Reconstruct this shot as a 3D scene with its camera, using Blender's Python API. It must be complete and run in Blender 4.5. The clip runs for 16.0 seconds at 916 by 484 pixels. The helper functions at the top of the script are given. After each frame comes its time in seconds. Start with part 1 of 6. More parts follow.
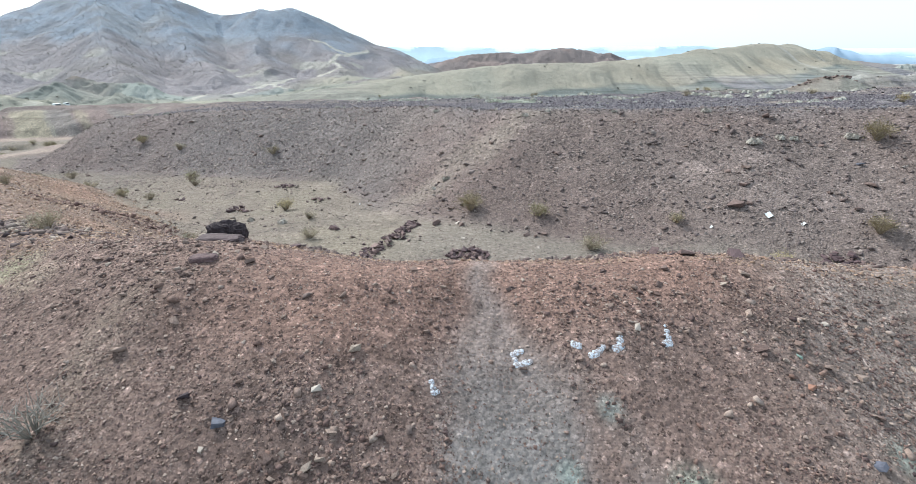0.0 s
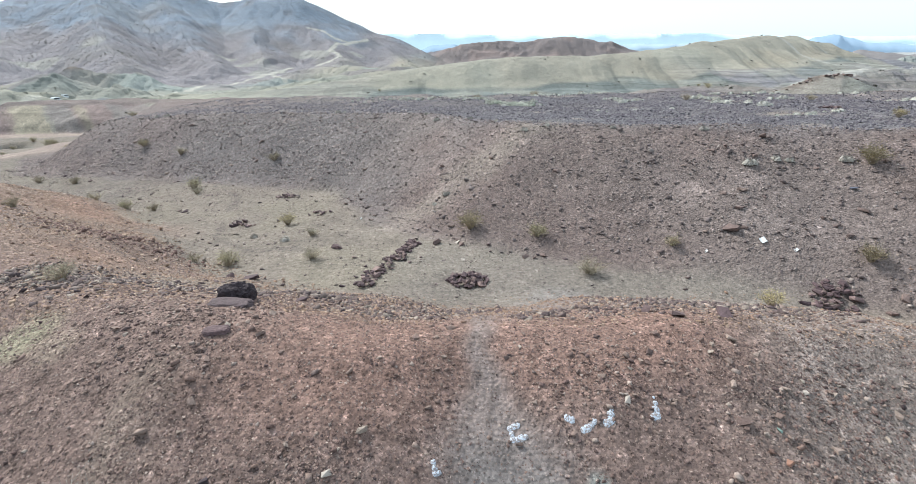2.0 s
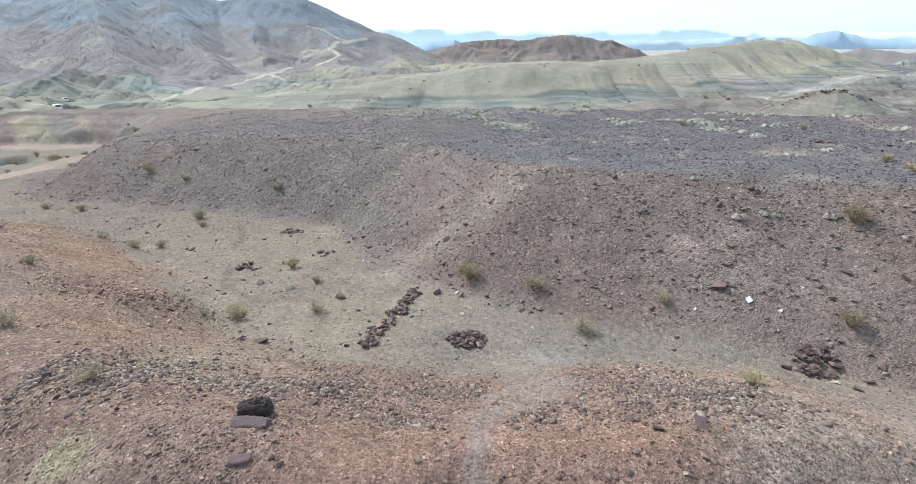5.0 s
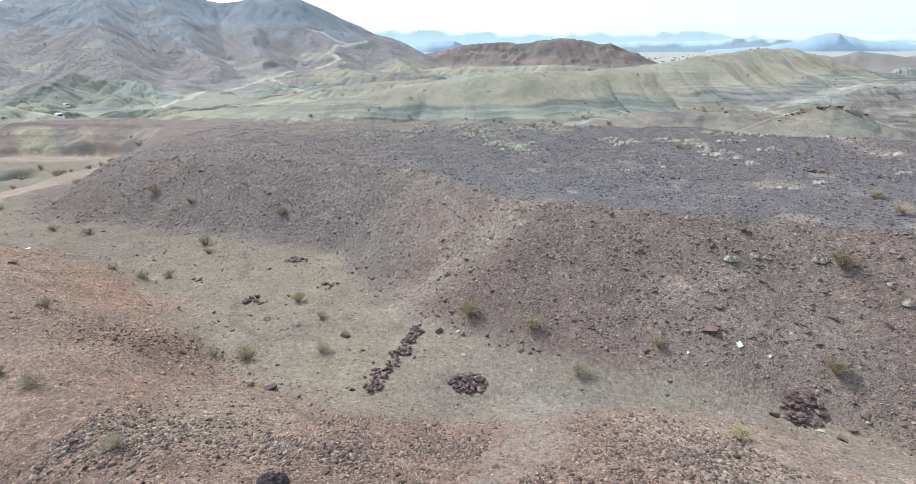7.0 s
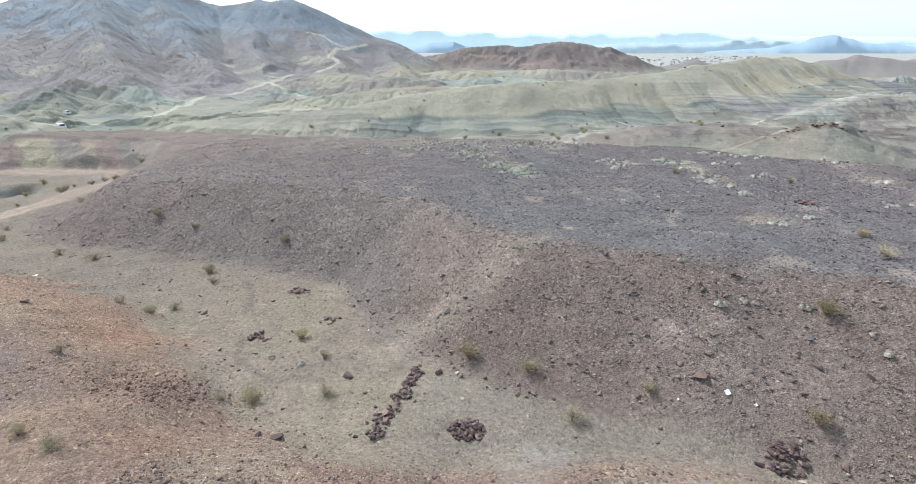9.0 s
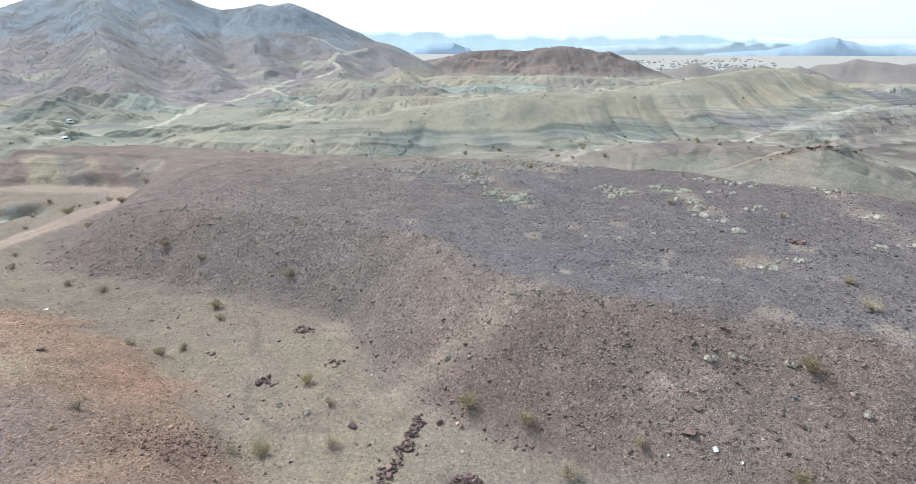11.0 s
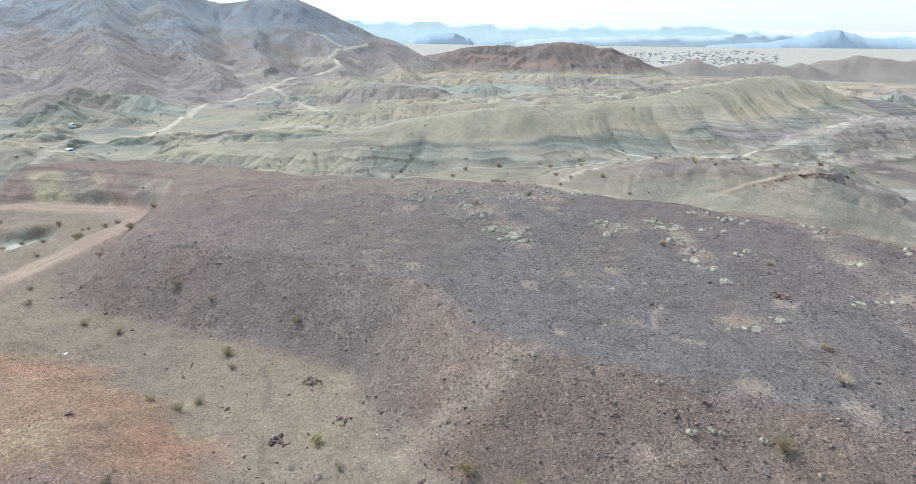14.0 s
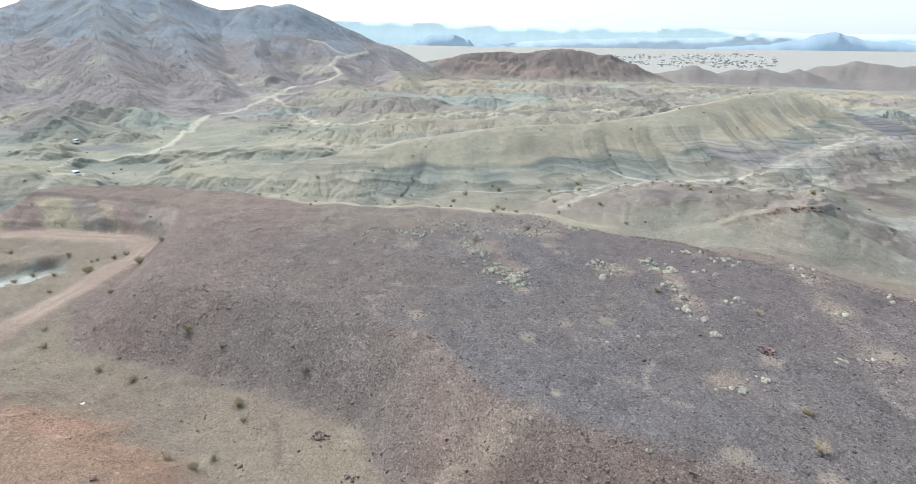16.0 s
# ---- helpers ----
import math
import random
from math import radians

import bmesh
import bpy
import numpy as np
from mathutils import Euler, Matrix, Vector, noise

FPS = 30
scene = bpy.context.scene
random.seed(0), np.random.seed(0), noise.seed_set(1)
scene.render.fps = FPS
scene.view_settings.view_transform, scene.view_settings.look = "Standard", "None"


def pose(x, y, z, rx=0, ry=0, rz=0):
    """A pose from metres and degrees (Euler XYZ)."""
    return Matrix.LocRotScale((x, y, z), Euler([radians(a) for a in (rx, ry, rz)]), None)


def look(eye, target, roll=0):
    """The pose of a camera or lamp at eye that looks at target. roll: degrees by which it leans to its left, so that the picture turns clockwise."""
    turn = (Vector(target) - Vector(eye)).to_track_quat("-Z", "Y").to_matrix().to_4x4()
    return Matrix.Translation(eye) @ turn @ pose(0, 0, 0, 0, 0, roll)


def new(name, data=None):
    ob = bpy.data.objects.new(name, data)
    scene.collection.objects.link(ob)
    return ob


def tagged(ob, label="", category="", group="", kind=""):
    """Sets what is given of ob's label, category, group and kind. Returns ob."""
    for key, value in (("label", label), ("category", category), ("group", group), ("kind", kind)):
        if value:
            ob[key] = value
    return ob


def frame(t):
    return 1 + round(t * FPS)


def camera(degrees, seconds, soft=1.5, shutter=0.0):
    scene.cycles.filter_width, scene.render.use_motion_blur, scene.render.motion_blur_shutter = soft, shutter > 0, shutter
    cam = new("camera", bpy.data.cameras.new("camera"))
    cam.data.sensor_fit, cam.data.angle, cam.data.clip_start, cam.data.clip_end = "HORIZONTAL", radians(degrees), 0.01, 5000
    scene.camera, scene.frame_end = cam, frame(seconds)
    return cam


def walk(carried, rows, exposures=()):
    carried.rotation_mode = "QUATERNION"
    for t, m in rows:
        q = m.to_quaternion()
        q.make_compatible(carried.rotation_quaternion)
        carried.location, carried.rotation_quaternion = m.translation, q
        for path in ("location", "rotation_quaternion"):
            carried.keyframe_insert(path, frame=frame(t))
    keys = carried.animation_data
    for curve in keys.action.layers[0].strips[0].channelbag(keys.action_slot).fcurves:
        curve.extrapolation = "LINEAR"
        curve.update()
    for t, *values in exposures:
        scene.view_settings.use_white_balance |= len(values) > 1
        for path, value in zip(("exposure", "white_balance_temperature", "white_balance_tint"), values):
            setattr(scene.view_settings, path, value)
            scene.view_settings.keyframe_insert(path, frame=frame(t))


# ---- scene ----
cam = camera(86.2, 16.0, soft=0.65)
METRES, EYE, TILT, LEAN, TURN = 28.0, 8.0, -19.5, 0.5, 0.0
ROWS = [
    (0.0, 0.0, 0.0, 0.0, -0.0, 0.0, -0.0),
    (0.5, -0.0011, -0.0037, 0.012, -0.0, -0.33, -0.01),
    (1.0, -0.0015, -0.0081, 0.0273, 0.0, -0.68, -0.06),
    (1.5, -0.0011, -0.0122, 0.0442, 0.0, -1.01, -0.07),
    (2.0, -0.0003, -0.0161, 0.0614, -0.01, -1.32, -0.09),
    (2.5, 0.0022, -0.0202, 0.079, -0.02, -1.66, -0.12),
    (3.0, 0.0037, -0.0248, 0.0967, -0.05, -1.81, -0.14),
    (3.5, 0.0028, -0.0302, 0.1144, -0.06, -1.83, -0.1),
    (4.0, 0.0018, -0.0362, 0.1336, -0.06, -1.81, -0.1),
    (4.5, 0.0006, -0.0433, 0.155, -0.07, -1.81, -0.13),
    (7.0, -0.006, -0.0823, 0.2642, -0.18, -1.73, -0.3),
    (7.5, -0.0059, -0.0897, 0.2859, -0.18, -1.73, -0.33),
    (8.0, -0.0059, -0.0973, 0.3094, -0.22, -1.72, -0.35),
    (8.5, -0.0064, -0.1062, 0.3358, -0.24, -1.7, -0.4),
    (9.0, -0.0071, -0.1158, 0.3646, -0.28, -1.69, -0.45),
    (11.5, -0.0116, -0.1706, 0.5302, -0.32, -1.6, -0.64),
    (12.0, -0.0128, -0.1823, 0.566, -0.34, -1.93, -0.7),
    (12.5, -0.0149, -0.194, 0.6024, -0.36, -2.26, -0.78),
    (13.0, -0.0168, -0.2067, 0.6401, -0.36, -2.6, -0.81),
    (13.5, -0.0173, -0.2198, 0.6814, -0.38, -2.72, -0.86),
    (14.0, -0.0185, -0.2344, 0.7255, -0.39, -2.69, -0.93),
    (14.5, -0.0204, -0.2509, 0.7759, -0.41, -2.69, -0.96),
    (15.0, -0.0229, -0.2696, 0.8315, -0.43, -2.65, -1.0),
    (15.5, -0.0264, -0.2893, 0.8899, -0.46, -2.62, -1.01),
    (16.0, -0.0314, -0.3092, 0.9494, -0.47, -2.62, -1.05),
]
walk(cam, [(t, pose(0, 0, EYE, TILT, LEAN, TURN) @ pose(METRES * x, METRES * y, METRES * z, 90 + pitch, roll, yaw)) for t, x, y, z, yaw, pitch, roll in ROWS],
     exposures=[(0.0, 0.49, 6150, 7), (5.0, 0.44, 6200, 7), (9.0, 0.42, 6270, 7), (16.0, 0.38, 6420, 8)])


# ---------------------------------------------------------------- sky and light: bright thin overcast, veiled sun ahead on the left
SUN_UP, SUN_TURN = 42.0, 46.0
world = bpy.data.worlds.new("world")
scene.world = world
world.use_nodes = True
wn, wl = world.node_tree.nodes, world.node_tree.links
wn.clear()
sky = wn.new("ShaderNodeTexSky")
sky.sky_type, sky.sun_disc = "NISHITA", False
sky.sun_elevation, sky.sun_rotation = radians(SUN_UP), radians(-SUN_TURN)
sky.dust_density = 3.0
clear_sky = wn.new("ShaderNodeBackground")
clear_sky.inputs["Strength"].default_value = 0.06
cloud = wn.new("ShaderNodeBackground")
cloud.inputs["Color"].default_value = (0.88, 1.0, 1.07, 1)
cloud.inputs["Strength"].default_value = 0.64
both = wn.new("ShaderNodeAddShader")
w_out = wn.new("ShaderNodeOutputWorld")
wl.new(sky.outputs["Color"], clear_sky.inputs["Color"])
wl.new(clear_sky.outputs[0], both.inputs[0])
wl.new(cloud.outputs[0], both.inputs[1])
wl.new(both.outputs[0], w_out.inputs["Surface"])
sun = new("sun", bpy.data.lights.new("sun", "SUN"))
sun.data.energy, sun.data.angle, sun.data.color = 4.1, radians(3), (1.0, 0.97, 0.92)
sun.matrix_basis = look((-300 * math.sin(radians(SUN_TURN)), 300 * math.cos(radians(SUN_TURN)), 300 * math.tan(radians(SUN_UP))), (0, 0, 0))


# ---------------------------------------------------------------- materials
def lin(r, g, b):
    """Linear base colour from 0 to 255 values as a bright-day picture shows them."""
    return tuple(0.72 * (c / 255 / 12.92) if c <= 10 else 0.72 * (((c / 255) + 0.055) / 1.055) ** 2.4 for c in (r, g, b))


class Nodes:
    """A small helper to wire node materials."""

    def __init__(self, name, rough=0.95, spec=0.15):
        self.mat = bpy.data.materials.new(name)
        self.mat.use_nodes = True
        self.n, self.l = self.mat.node_tree.nodes, self.mat.node_tree.links
        self.bsdf = self.n["Principled BSDF"]
        self.bsdf.inputs["Roughness"].default_value = rough
        self.bsdf.inputs["Specular IOR Level"].default_value = spec

    def put(self, socket, v):
        if hasattr(v, "is_output"):
            self.l.new(v, socket)
        elif isinstance(v, tuple) and len(v) == 3 and len(socket.default_value) == 4:
            socket.default_value = (*v, 1)
        else:
            socket.default_value = v

    def place(self):
        return self.n.new("ShaderNodeNewGeometry").outputs["Position"]

    def noise(self, scale, detail=4.0, rough=0.55, vec=None, colour=False):
        k = self.n.new("ShaderNodeTexNoise")
        self.put(k.inputs["Scale"], scale), self.put(k.inputs["Detail"], detail), self.put(k.inputs["Roughness"], rough)
        self.put(k.inputs["Vector"], vec if vec else self.place())
        return k.outputs["Color" if colour else "Fac"]

    def cells(self, scale, out="Color", vec=None, feature="F1", metric="EUCLIDEAN"):
        k = self.n.new("ShaderNodeTexVoronoi")
        k.feature, k.distance = feature, metric
        self.put(k.inputs["Scale"], scale)
        self.put(k.inputs["Vector"], vec if vec else self.place())
        return k.outputs[out]

    def math(self, op, a, b=0.0):
        k = self.n.new("ShaderNodeMath")
        k.operation = op
        self.put(k.inputs[0], a), self.put(k.inputs[1], b)
        return k.outputs[0]

    def remap(self, v, a, b, c, d):
        k = self.n.new("ShaderNodeMapRange")
        for name, val in (("Value", v), ("From Min", a), ("From Max", b), ("To Min", c), ("To Max", d)):
            self.put(k.inputs[name], val)
        return k.outputs[0]

    def mix(self, fac, a, b, blend="MIX"):
        k = self.n.new("ShaderNodeMix")
        k.data_type, k.blend_type = "RGBA", blend
        self.put(k.inputs[0], fac), self.put(k.inputs[6], a), self.put(k.inputs[7], b)
        return k.outputs[2]

    def grey(self, v):
        k = self.n.new("ShaderNodeCombineColor")
        for i in range(3):
            self.put(k.inputs[i], v)
        return k.outputs[0]

    def attribute(self, name, out="Color"):
        k = self.n.new("ShaderNodeAttribute")
        k.attribute_name = name
        return k.outputs[out]

    def bump(self, height, strength=0.5, distance=0.05):
        k = self.n.new("ShaderNodeBump")
        self.put(k.inputs["Strength"], strength), self.put(k.inputs["Distance"], distance), self.put(k.inputs["Height"], height)
        self.l.new(k.outputs[0], self.bsdf.inputs["Normal"])

    def colour(self, v):
        self.put(self.bsdf.inputs["Base Color"], v)
        return self


def soil_material():
    m = Nodes("desert_soil", 0.96, 0.1)
    base, stony, strata = m.attribute("soil"), m.attribute("stony", "Fac"), m.attribute("strata", "Fac")
    broad = m.remap(m.noise(0.6, 6, 0.7), 0.3, 0.7, 0.9, 1.1)
    fine = m.remap(m.noise(4.0, 8, 0.8), 0.3, 0.7, 0.55, 1.45)
    wide = m.remap(m.noise(0.13, 6, 0.65), 0.3, 0.7, 0.92, 1.08)
    c = m.mix(1.0, base, m.grey(m.math("MULTIPLY", m.math("MULTIPLY", broad, fine), wide)), "MULTIPLY")
    # thin beds of clay and ash, bent a little
    pos = m.n.new("ShaderNodeSeparateXYZ")
    m.put(pos.inputs[0], m.place())
    level = m.math("ADD", pos.outputs[2], m.math("MULTIPLY", m.noise(0.05, 3, 0.5), 3.0))
    beds = m.n.new("ShaderNodeTexNoise")
    beds.noise_dimensions = "1D"
    m.put(beds.inputs["W"], level), m.put(beds.inputs["Scale"], 1.3), m.put(beds.inputs["Detail"], 5.0)
    c = m.mix(strata, c, m.mix(1.0, c, m.grey(m.remap(beds.outputs["Fac"], 0.35, 0.65, 0.62, 1.36)), "MULTIPLY"))
    # scattered grit, pale and dark, at several sizes
    for size, amount in ((24.0, 0.6), (10.0, 0.55), (4.5, 0.4), (2.0, 0.2), (0.6, 0.16), (0.3, 0.14)):
        cell = m.cells(size, metric="MANHATTAN")
        sep = m.n.new("ShaderNodeSeparateColor")
        m.put(sep.inputs[0], cell)
        inner = m.remap(m.cells(size, "Distance", metric="MANHATTAN"), 0.55, 0.62, 1.0, 0.0)
        here = m.remap(sep.outputs[0], 0.3, 0.34, 0.0, 1.0)
        tint = m.remap(sep.outputs[1], 0.0, 1.0, 0.35, 1.7)
        fac = m.math("MULTIPLY", m.math("MULTIPLY", inner, here), m.math("MULTIPLY", stony, amount * 2))
        c = m.mix(fac, c, m.mix(1.0, c, m.grey(tint), "MULTIPLY"))
    m.colour(c)
    h = m.math("ADD", m.math("ADD", m.math("MULTIPLY", m.noise(9.0, 7, 0.75), 0.6), m.math("MULTIPLY", m.cells(10.0, "Distance"), -0.5)), m.math("MULTIPLY", m.noise(1.2, 3), 1.0))
    for size, deep in ((5.0, 0.5), (12.0, 0.4)):
        sep = m.n.new("ShaderNodeSeparateColor")
        m.put(sep.inputs[0], m.cells(size, metric="CHEBYCHEV"))
        h = m.math("ADD", h, m.math("MULTIPLY", m.math("MULTIPLY", sep.outputs[0], stony), deep))
    rugged = m.math("MULTIPLY", m.attribute("rugged", "Fac"), m.math("MULTIPLY", m.noise(0.5, 8, 0.62), 3.5))
    m.bump(m.math("ADD", h, rugged), 0.75, 0.12)
    return m.mat


def stone_material(name, colours, per_object=False):
    """Stones: each its own shade, with a grain of its own."""
    m = Nodes(name, 0.85, 0.25)
    if per_object:
        pick = m.n.new("ShaderNodeObjectInfo").outputs["Random"]
    else:
        pick = m.n.new("ShaderNodeNewGeometry").outputs["Random Per Island"]
    ramp = m.n.new("ShaderNodeValToRGB")
    m.put(ramp.inputs[0], pick)
    els = ramp.color_ramp.elements
    while len(els) < len(colours):
        els.new(0.5)
    for k, (e, col) in enumerate(zip(els, colours)):
        e.position, e.color = k / (len(colours) - 1), (*lin(*col), 1)
    vec = m.n.new("ShaderNodeTexCoord").outputs["Object"]
    grain = m.remap(m.noise(22.0, 6, 0.7, vec), 0.3, 0.7, 0.7, 1.3)
    blotch = m.remap(m.noise(4.0, 3, 0.5, vec), 0.35, 0.65, 0.85, 1.15)
    m.colour(m.mix(1.0, ramp.outputs[0], m.grey(m.math("MULTIPLY", grain, blotch)), "MULTIPLY"))
    m.bump(m.noise(18.0, 5, 0.7, vec), 0.5, 0.03)
    return m.mat


def plain_material(name, colour, rough=0.7, spec=0.3, vary=0.15, scale=8.0, metal=0.0, glow=0.0):
    m = Nodes(name, rough, spec)
    v = m.remap(m.noise(scale, 5, 0.6), 0.3, 0.7, 1 - vary, 1 + vary)
    c = m.mix(1.0, lin(*colour), m.grey(v), "MULTIPLY")
    m.colour(c)
    m.bsdf.inputs["Metallic"].default_value = metal
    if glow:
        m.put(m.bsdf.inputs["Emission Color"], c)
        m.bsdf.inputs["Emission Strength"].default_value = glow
    return m.mat


def leaf_material(name, colours):
    """Twigs and leaves, each a slightly different shade."""
    m = Nodes(name, 0.8, 0.15)
    ramp = m.n.new("ShaderNodeValToRGB")
    m.put(ramp.inputs[0], m.n.new("ShaderNodeNewGeometry").outputs["Random Per Island"])
    els = ramp.color_ramp.elements
    while len(els) < len(colours):
        els.new(0.5)
    for k, (e, col) in enumerate(zip(els, colours)):
        e.position, e.color = k / (len(colours) - 1), (*lin(*col), 1)
    per = m.remap(m.n.new("ShaderNodeObjectInfo").outputs["Random"], 0, 1, 0.85, 1.15)
    m.colour(m.mix(1.0, ramp.outputs[0], m.grey(per), "MULTIPLY"))
    return m.mat


SOIL = soil_material()
BERM_STONE = stone_material("berm_stone", [(70, 58, 58), (138, 114, 104), (108, 86, 80), (160, 140, 128), (124, 98, 88), (180, 162, 150), (92, 76, 74), (120, 98, 92), (104, 86, 82), (150, 128, 118)])
BERM_BIG = stone_material("berm_big_stone", [(98, 82, 78), (142, 120, 110), (164, 146, 134), (120, 98, 90), (180, 166, 152)], True)
SLOPE_STONE = stone_material("slope_stone", [(100, 89, 88), (132, 119, 115), (112, 100, 98), (146, 132, 126), (104, 92, 91), (122, 109, 105), (162, 150, 142), (116, 103, 100)])
FLOOR_STONE = stone_material("floor_stone", [(76, 64, 66), (136, 120, 112), (98, 84, 82), (170, 156, 142), (86, 73, 74), (120, 103, 98), (108, 92, 90)])
TOP_STONE = stone_material("pavement_stone", [(64, 60, 67), (118, 112, 118), (88, 83, 90), (144, 138, 140), (76, 71, 78), (102, 96, 103)])
DARK_STONE = stone_material("dark_stone", [(68, 55, 59), (112, 92, 92), (90, 74, 77), (146, 124, 118), (80, 65, 69)], True)
ROCK = stone_material("brown_rock", [(98, 84, 81), (132, 113, 106), (116, 98, 93), (146, 128, 118)], True)
MOUND_STONE = stone_material("mound_stone", [(112, 90, 82), (158, 130, 110), (134, 108, 94), (172, 146, 124), (144, 116, 100), (188, 166, 146), (126, 100, 88)])
LAVA = plain_material("black_lava", (72, 63, 66), 0.9, 0.2, 0.35, 9.0)
PALE = plain_material("pale_quartz", (186, 174, 162), 0.6, 0.3, 0.12, 14.0)
TEAL = plain_material("green_copper_stone", (128, 148, 138), 0.8, 0.2, 0.15, 14.0)
ORANGE = plain_material("orange_stone", (150, 114, 98), 0.85, 0.2, 0.2, 14.0)
SLATE = plain_material("blue_grey_stone", (96, 98, 110), 0.7, 0.3, 0.25, 12.0)
BARK = leaf_material("grey_bark", [(160, 146, 124), (178, 164, 142), (142, 130, 112)])
LEAF = leaf_material("creosote_leaf", [(168, 162, 122), (186, 178, 136), (150, 146, 110), (196, 186, 150)])
LEAF_YELLOW = leaf_material("yellowing_leaf", [(186, 172, 118), (200, 186, 138), (168, 156, 108), (178, 166, 124)])
LEAF_DRY = leaf_material("dry_leaf", [(196, 188, 160), (210, 202, 176), (178, 172, 146), (190, 182, 152)])
STRAW = leaf_material("grey_straw", [(198, 195, 184), (214, 211, 200), (170, 167, 158), (188, 185, 174)])
STRAW_GREEN = leaf_material("sage_straw", [(194, 196, 180), (210, 211, 196), (170, 173, 158), (204, 203, 190)])
STRAW_DULL = leaf_material("dull_straw", [(166, 160, 150), (184, 178, 168), (146, 140, 132), (158, 152, 142)])
FAR_BUSH = leaf_material("far_bush", [(136, 134, 124), (148, 145, 134), (126, 124, 116)])


# ---------------------------------------------------------------- land form
def nrand(ix, iy, seed):
    """A random number for each lattice point."""
    h = (ix * 374761393 + iy * 668265263 + seed * 974634777) & 0xFFFFFFFF
    h = ((h ^ (h >> 13)) * 1274126177) & 0xFFFFFFFF
    return ((h ^ (h >> 16)) & 0xFFFFFF) / float(0xFFFFFF)


def vnoise(x, y, size, seed=0):
    """Smooth noise from -1 to 1 with features of the given size."""
    u, v = np.asarray(x) / size + 1000.0, np.asarray(y) / size + 1000.0
    iu, iv = np.floor(u).astype(np.int64), np.floor(v).astype(np.int64)
    fu, fv = u - iu, v - iv
    fu, fv = fu * fu * fu * (fu * (fu * 6 - 15) + 10), fv * fv * fv * (fv * (fv * 6 - 15) + 10)
    a, b = nrand(iu, iv, seed), nrand(iu + 1, iv, seed)
    c, d = nrand(iu, iv + 1, seed), nrand(iu + 1, iv + 1, seed)
    return 2 * (a + (b - a) * fu + (c - a) * fv + (a - b - c + d) * fu * fv) - 1


def fbm(x, y, size, octaves=4, seed=0, gain=0.5):
    total, amp, c, s = 0.0, 1.0, 0.8, 0.6
    for k in range(octaves):
        total = total + amp * vnoise(x, y, size, seed + 17 * k)
        x, y = c * x - s * y, s * x + c * y
        size, amp = size * 0.5, amp * gain
    return total


def ridged(x, y, size, octaves=3, seed=0):
    """Sharp crests and round hollows, from 0 to about 1."""
    total, amp, c, s = 0.0, 0.6, 0.8, 0.6
    for k in range(octaves):
        total = total + amp * (1 - np.abs(vnoise(x, y, size, seed + 31 * k)) * 1.6)
        x, y = c * x - s * y, s * x + c * y
        size, amp = size * 0.5, amp * 0.45
    return total


def step(a, b, v):
    k = np.clip((np.asarray(v) - a) / (b - a), 0, 1)
    return k * k * (3 - 2 * k)


def smax(a, b, k):
    h = np.clip(0.5 + 0.5 * (a - b) / k, 0, 1)
    return b + (a - b) * h + k * h * (1 - h)


def near(x, y, line):
    """Distance from a polyline of (x, y, value), the value and the way along at the nearest place."""
    best, val, run, at = np.full(np.shape(x), 1e18), np.zeros(np.shape(x)), np.zeros(np.shape(x)), 0.0
    for (ax, ay, av), (bx, by, bv) in zip(line, line[1:]):
        dx, dy = bx - ax, by - ay
        n2 = dx * dx + dy * dy
        t = np.clip(((x - ax) * dx + (y - ay) * dy) / n2, 0, 1)
        d = (x - ax - t * dx) ** 2 + (y - ay - t * dy) ** 2
        hit = d < best
        best, val = np.where(hit, d, best), np.where(hit, av + t * (bv - av), val)
        run = np.where(hit, at + t * math.sqrt(n2), run)
        at += math.sqrt(n2)
    return np.sqrt(best), val, run


def inside(x, y, poly):
    odd = np.zeros(np.shape(x), bool)
    for (ax, ay), (bx, by) in zip(poly, poly[1:] + poly[:1]):
        cut = ((ay > y) != (by > y)) & (x < (bx - ax) * (y - ay) / (by - ay + 1e-12) + ax)
        odd ^= cut
    return odd


def ridge(x, y, line, slope, round_off):
    """A ridge: crest heights along a line, falling away on both sides. Gives the height, the distance and the way along."""
    best, dist, run, at = np.full(np.shape(x), -1e9), np.full(np.shape(x), 1e9), np.zeros(np.shape(x)), 0.0
    for (ax, ay, az), (bx, by, bz) in zip(line, line[1:]):
        dx, dy = bx - ax, by - ay
        n2 = dx * dx + dy * dy
        t = np.clip(((x - ax) * dx + (y - ay) * dy) / n2, 0, 1)
        d = np.hypot(x - ax - t * dx, y - ay - t * dy)
        h = az + t * (bz - az) - slope * (np.sqrt(d * d + round_off ** 2) - round_off)
        hit = h > best
        best, dist = np.where(hit, h, best), np.minimum(d, dist)
        run = np.where(hit, at + t * math.sqrt(n2), run)
        at += math.sqrt(n2)
    return best, dist, run


def worn(d, gap, depth):
    """How much the flanks of a ridge have been lowered, away from its crest."""
    return 0.62 * depth * step(0.05 * gap, 1.3 * gap, d)


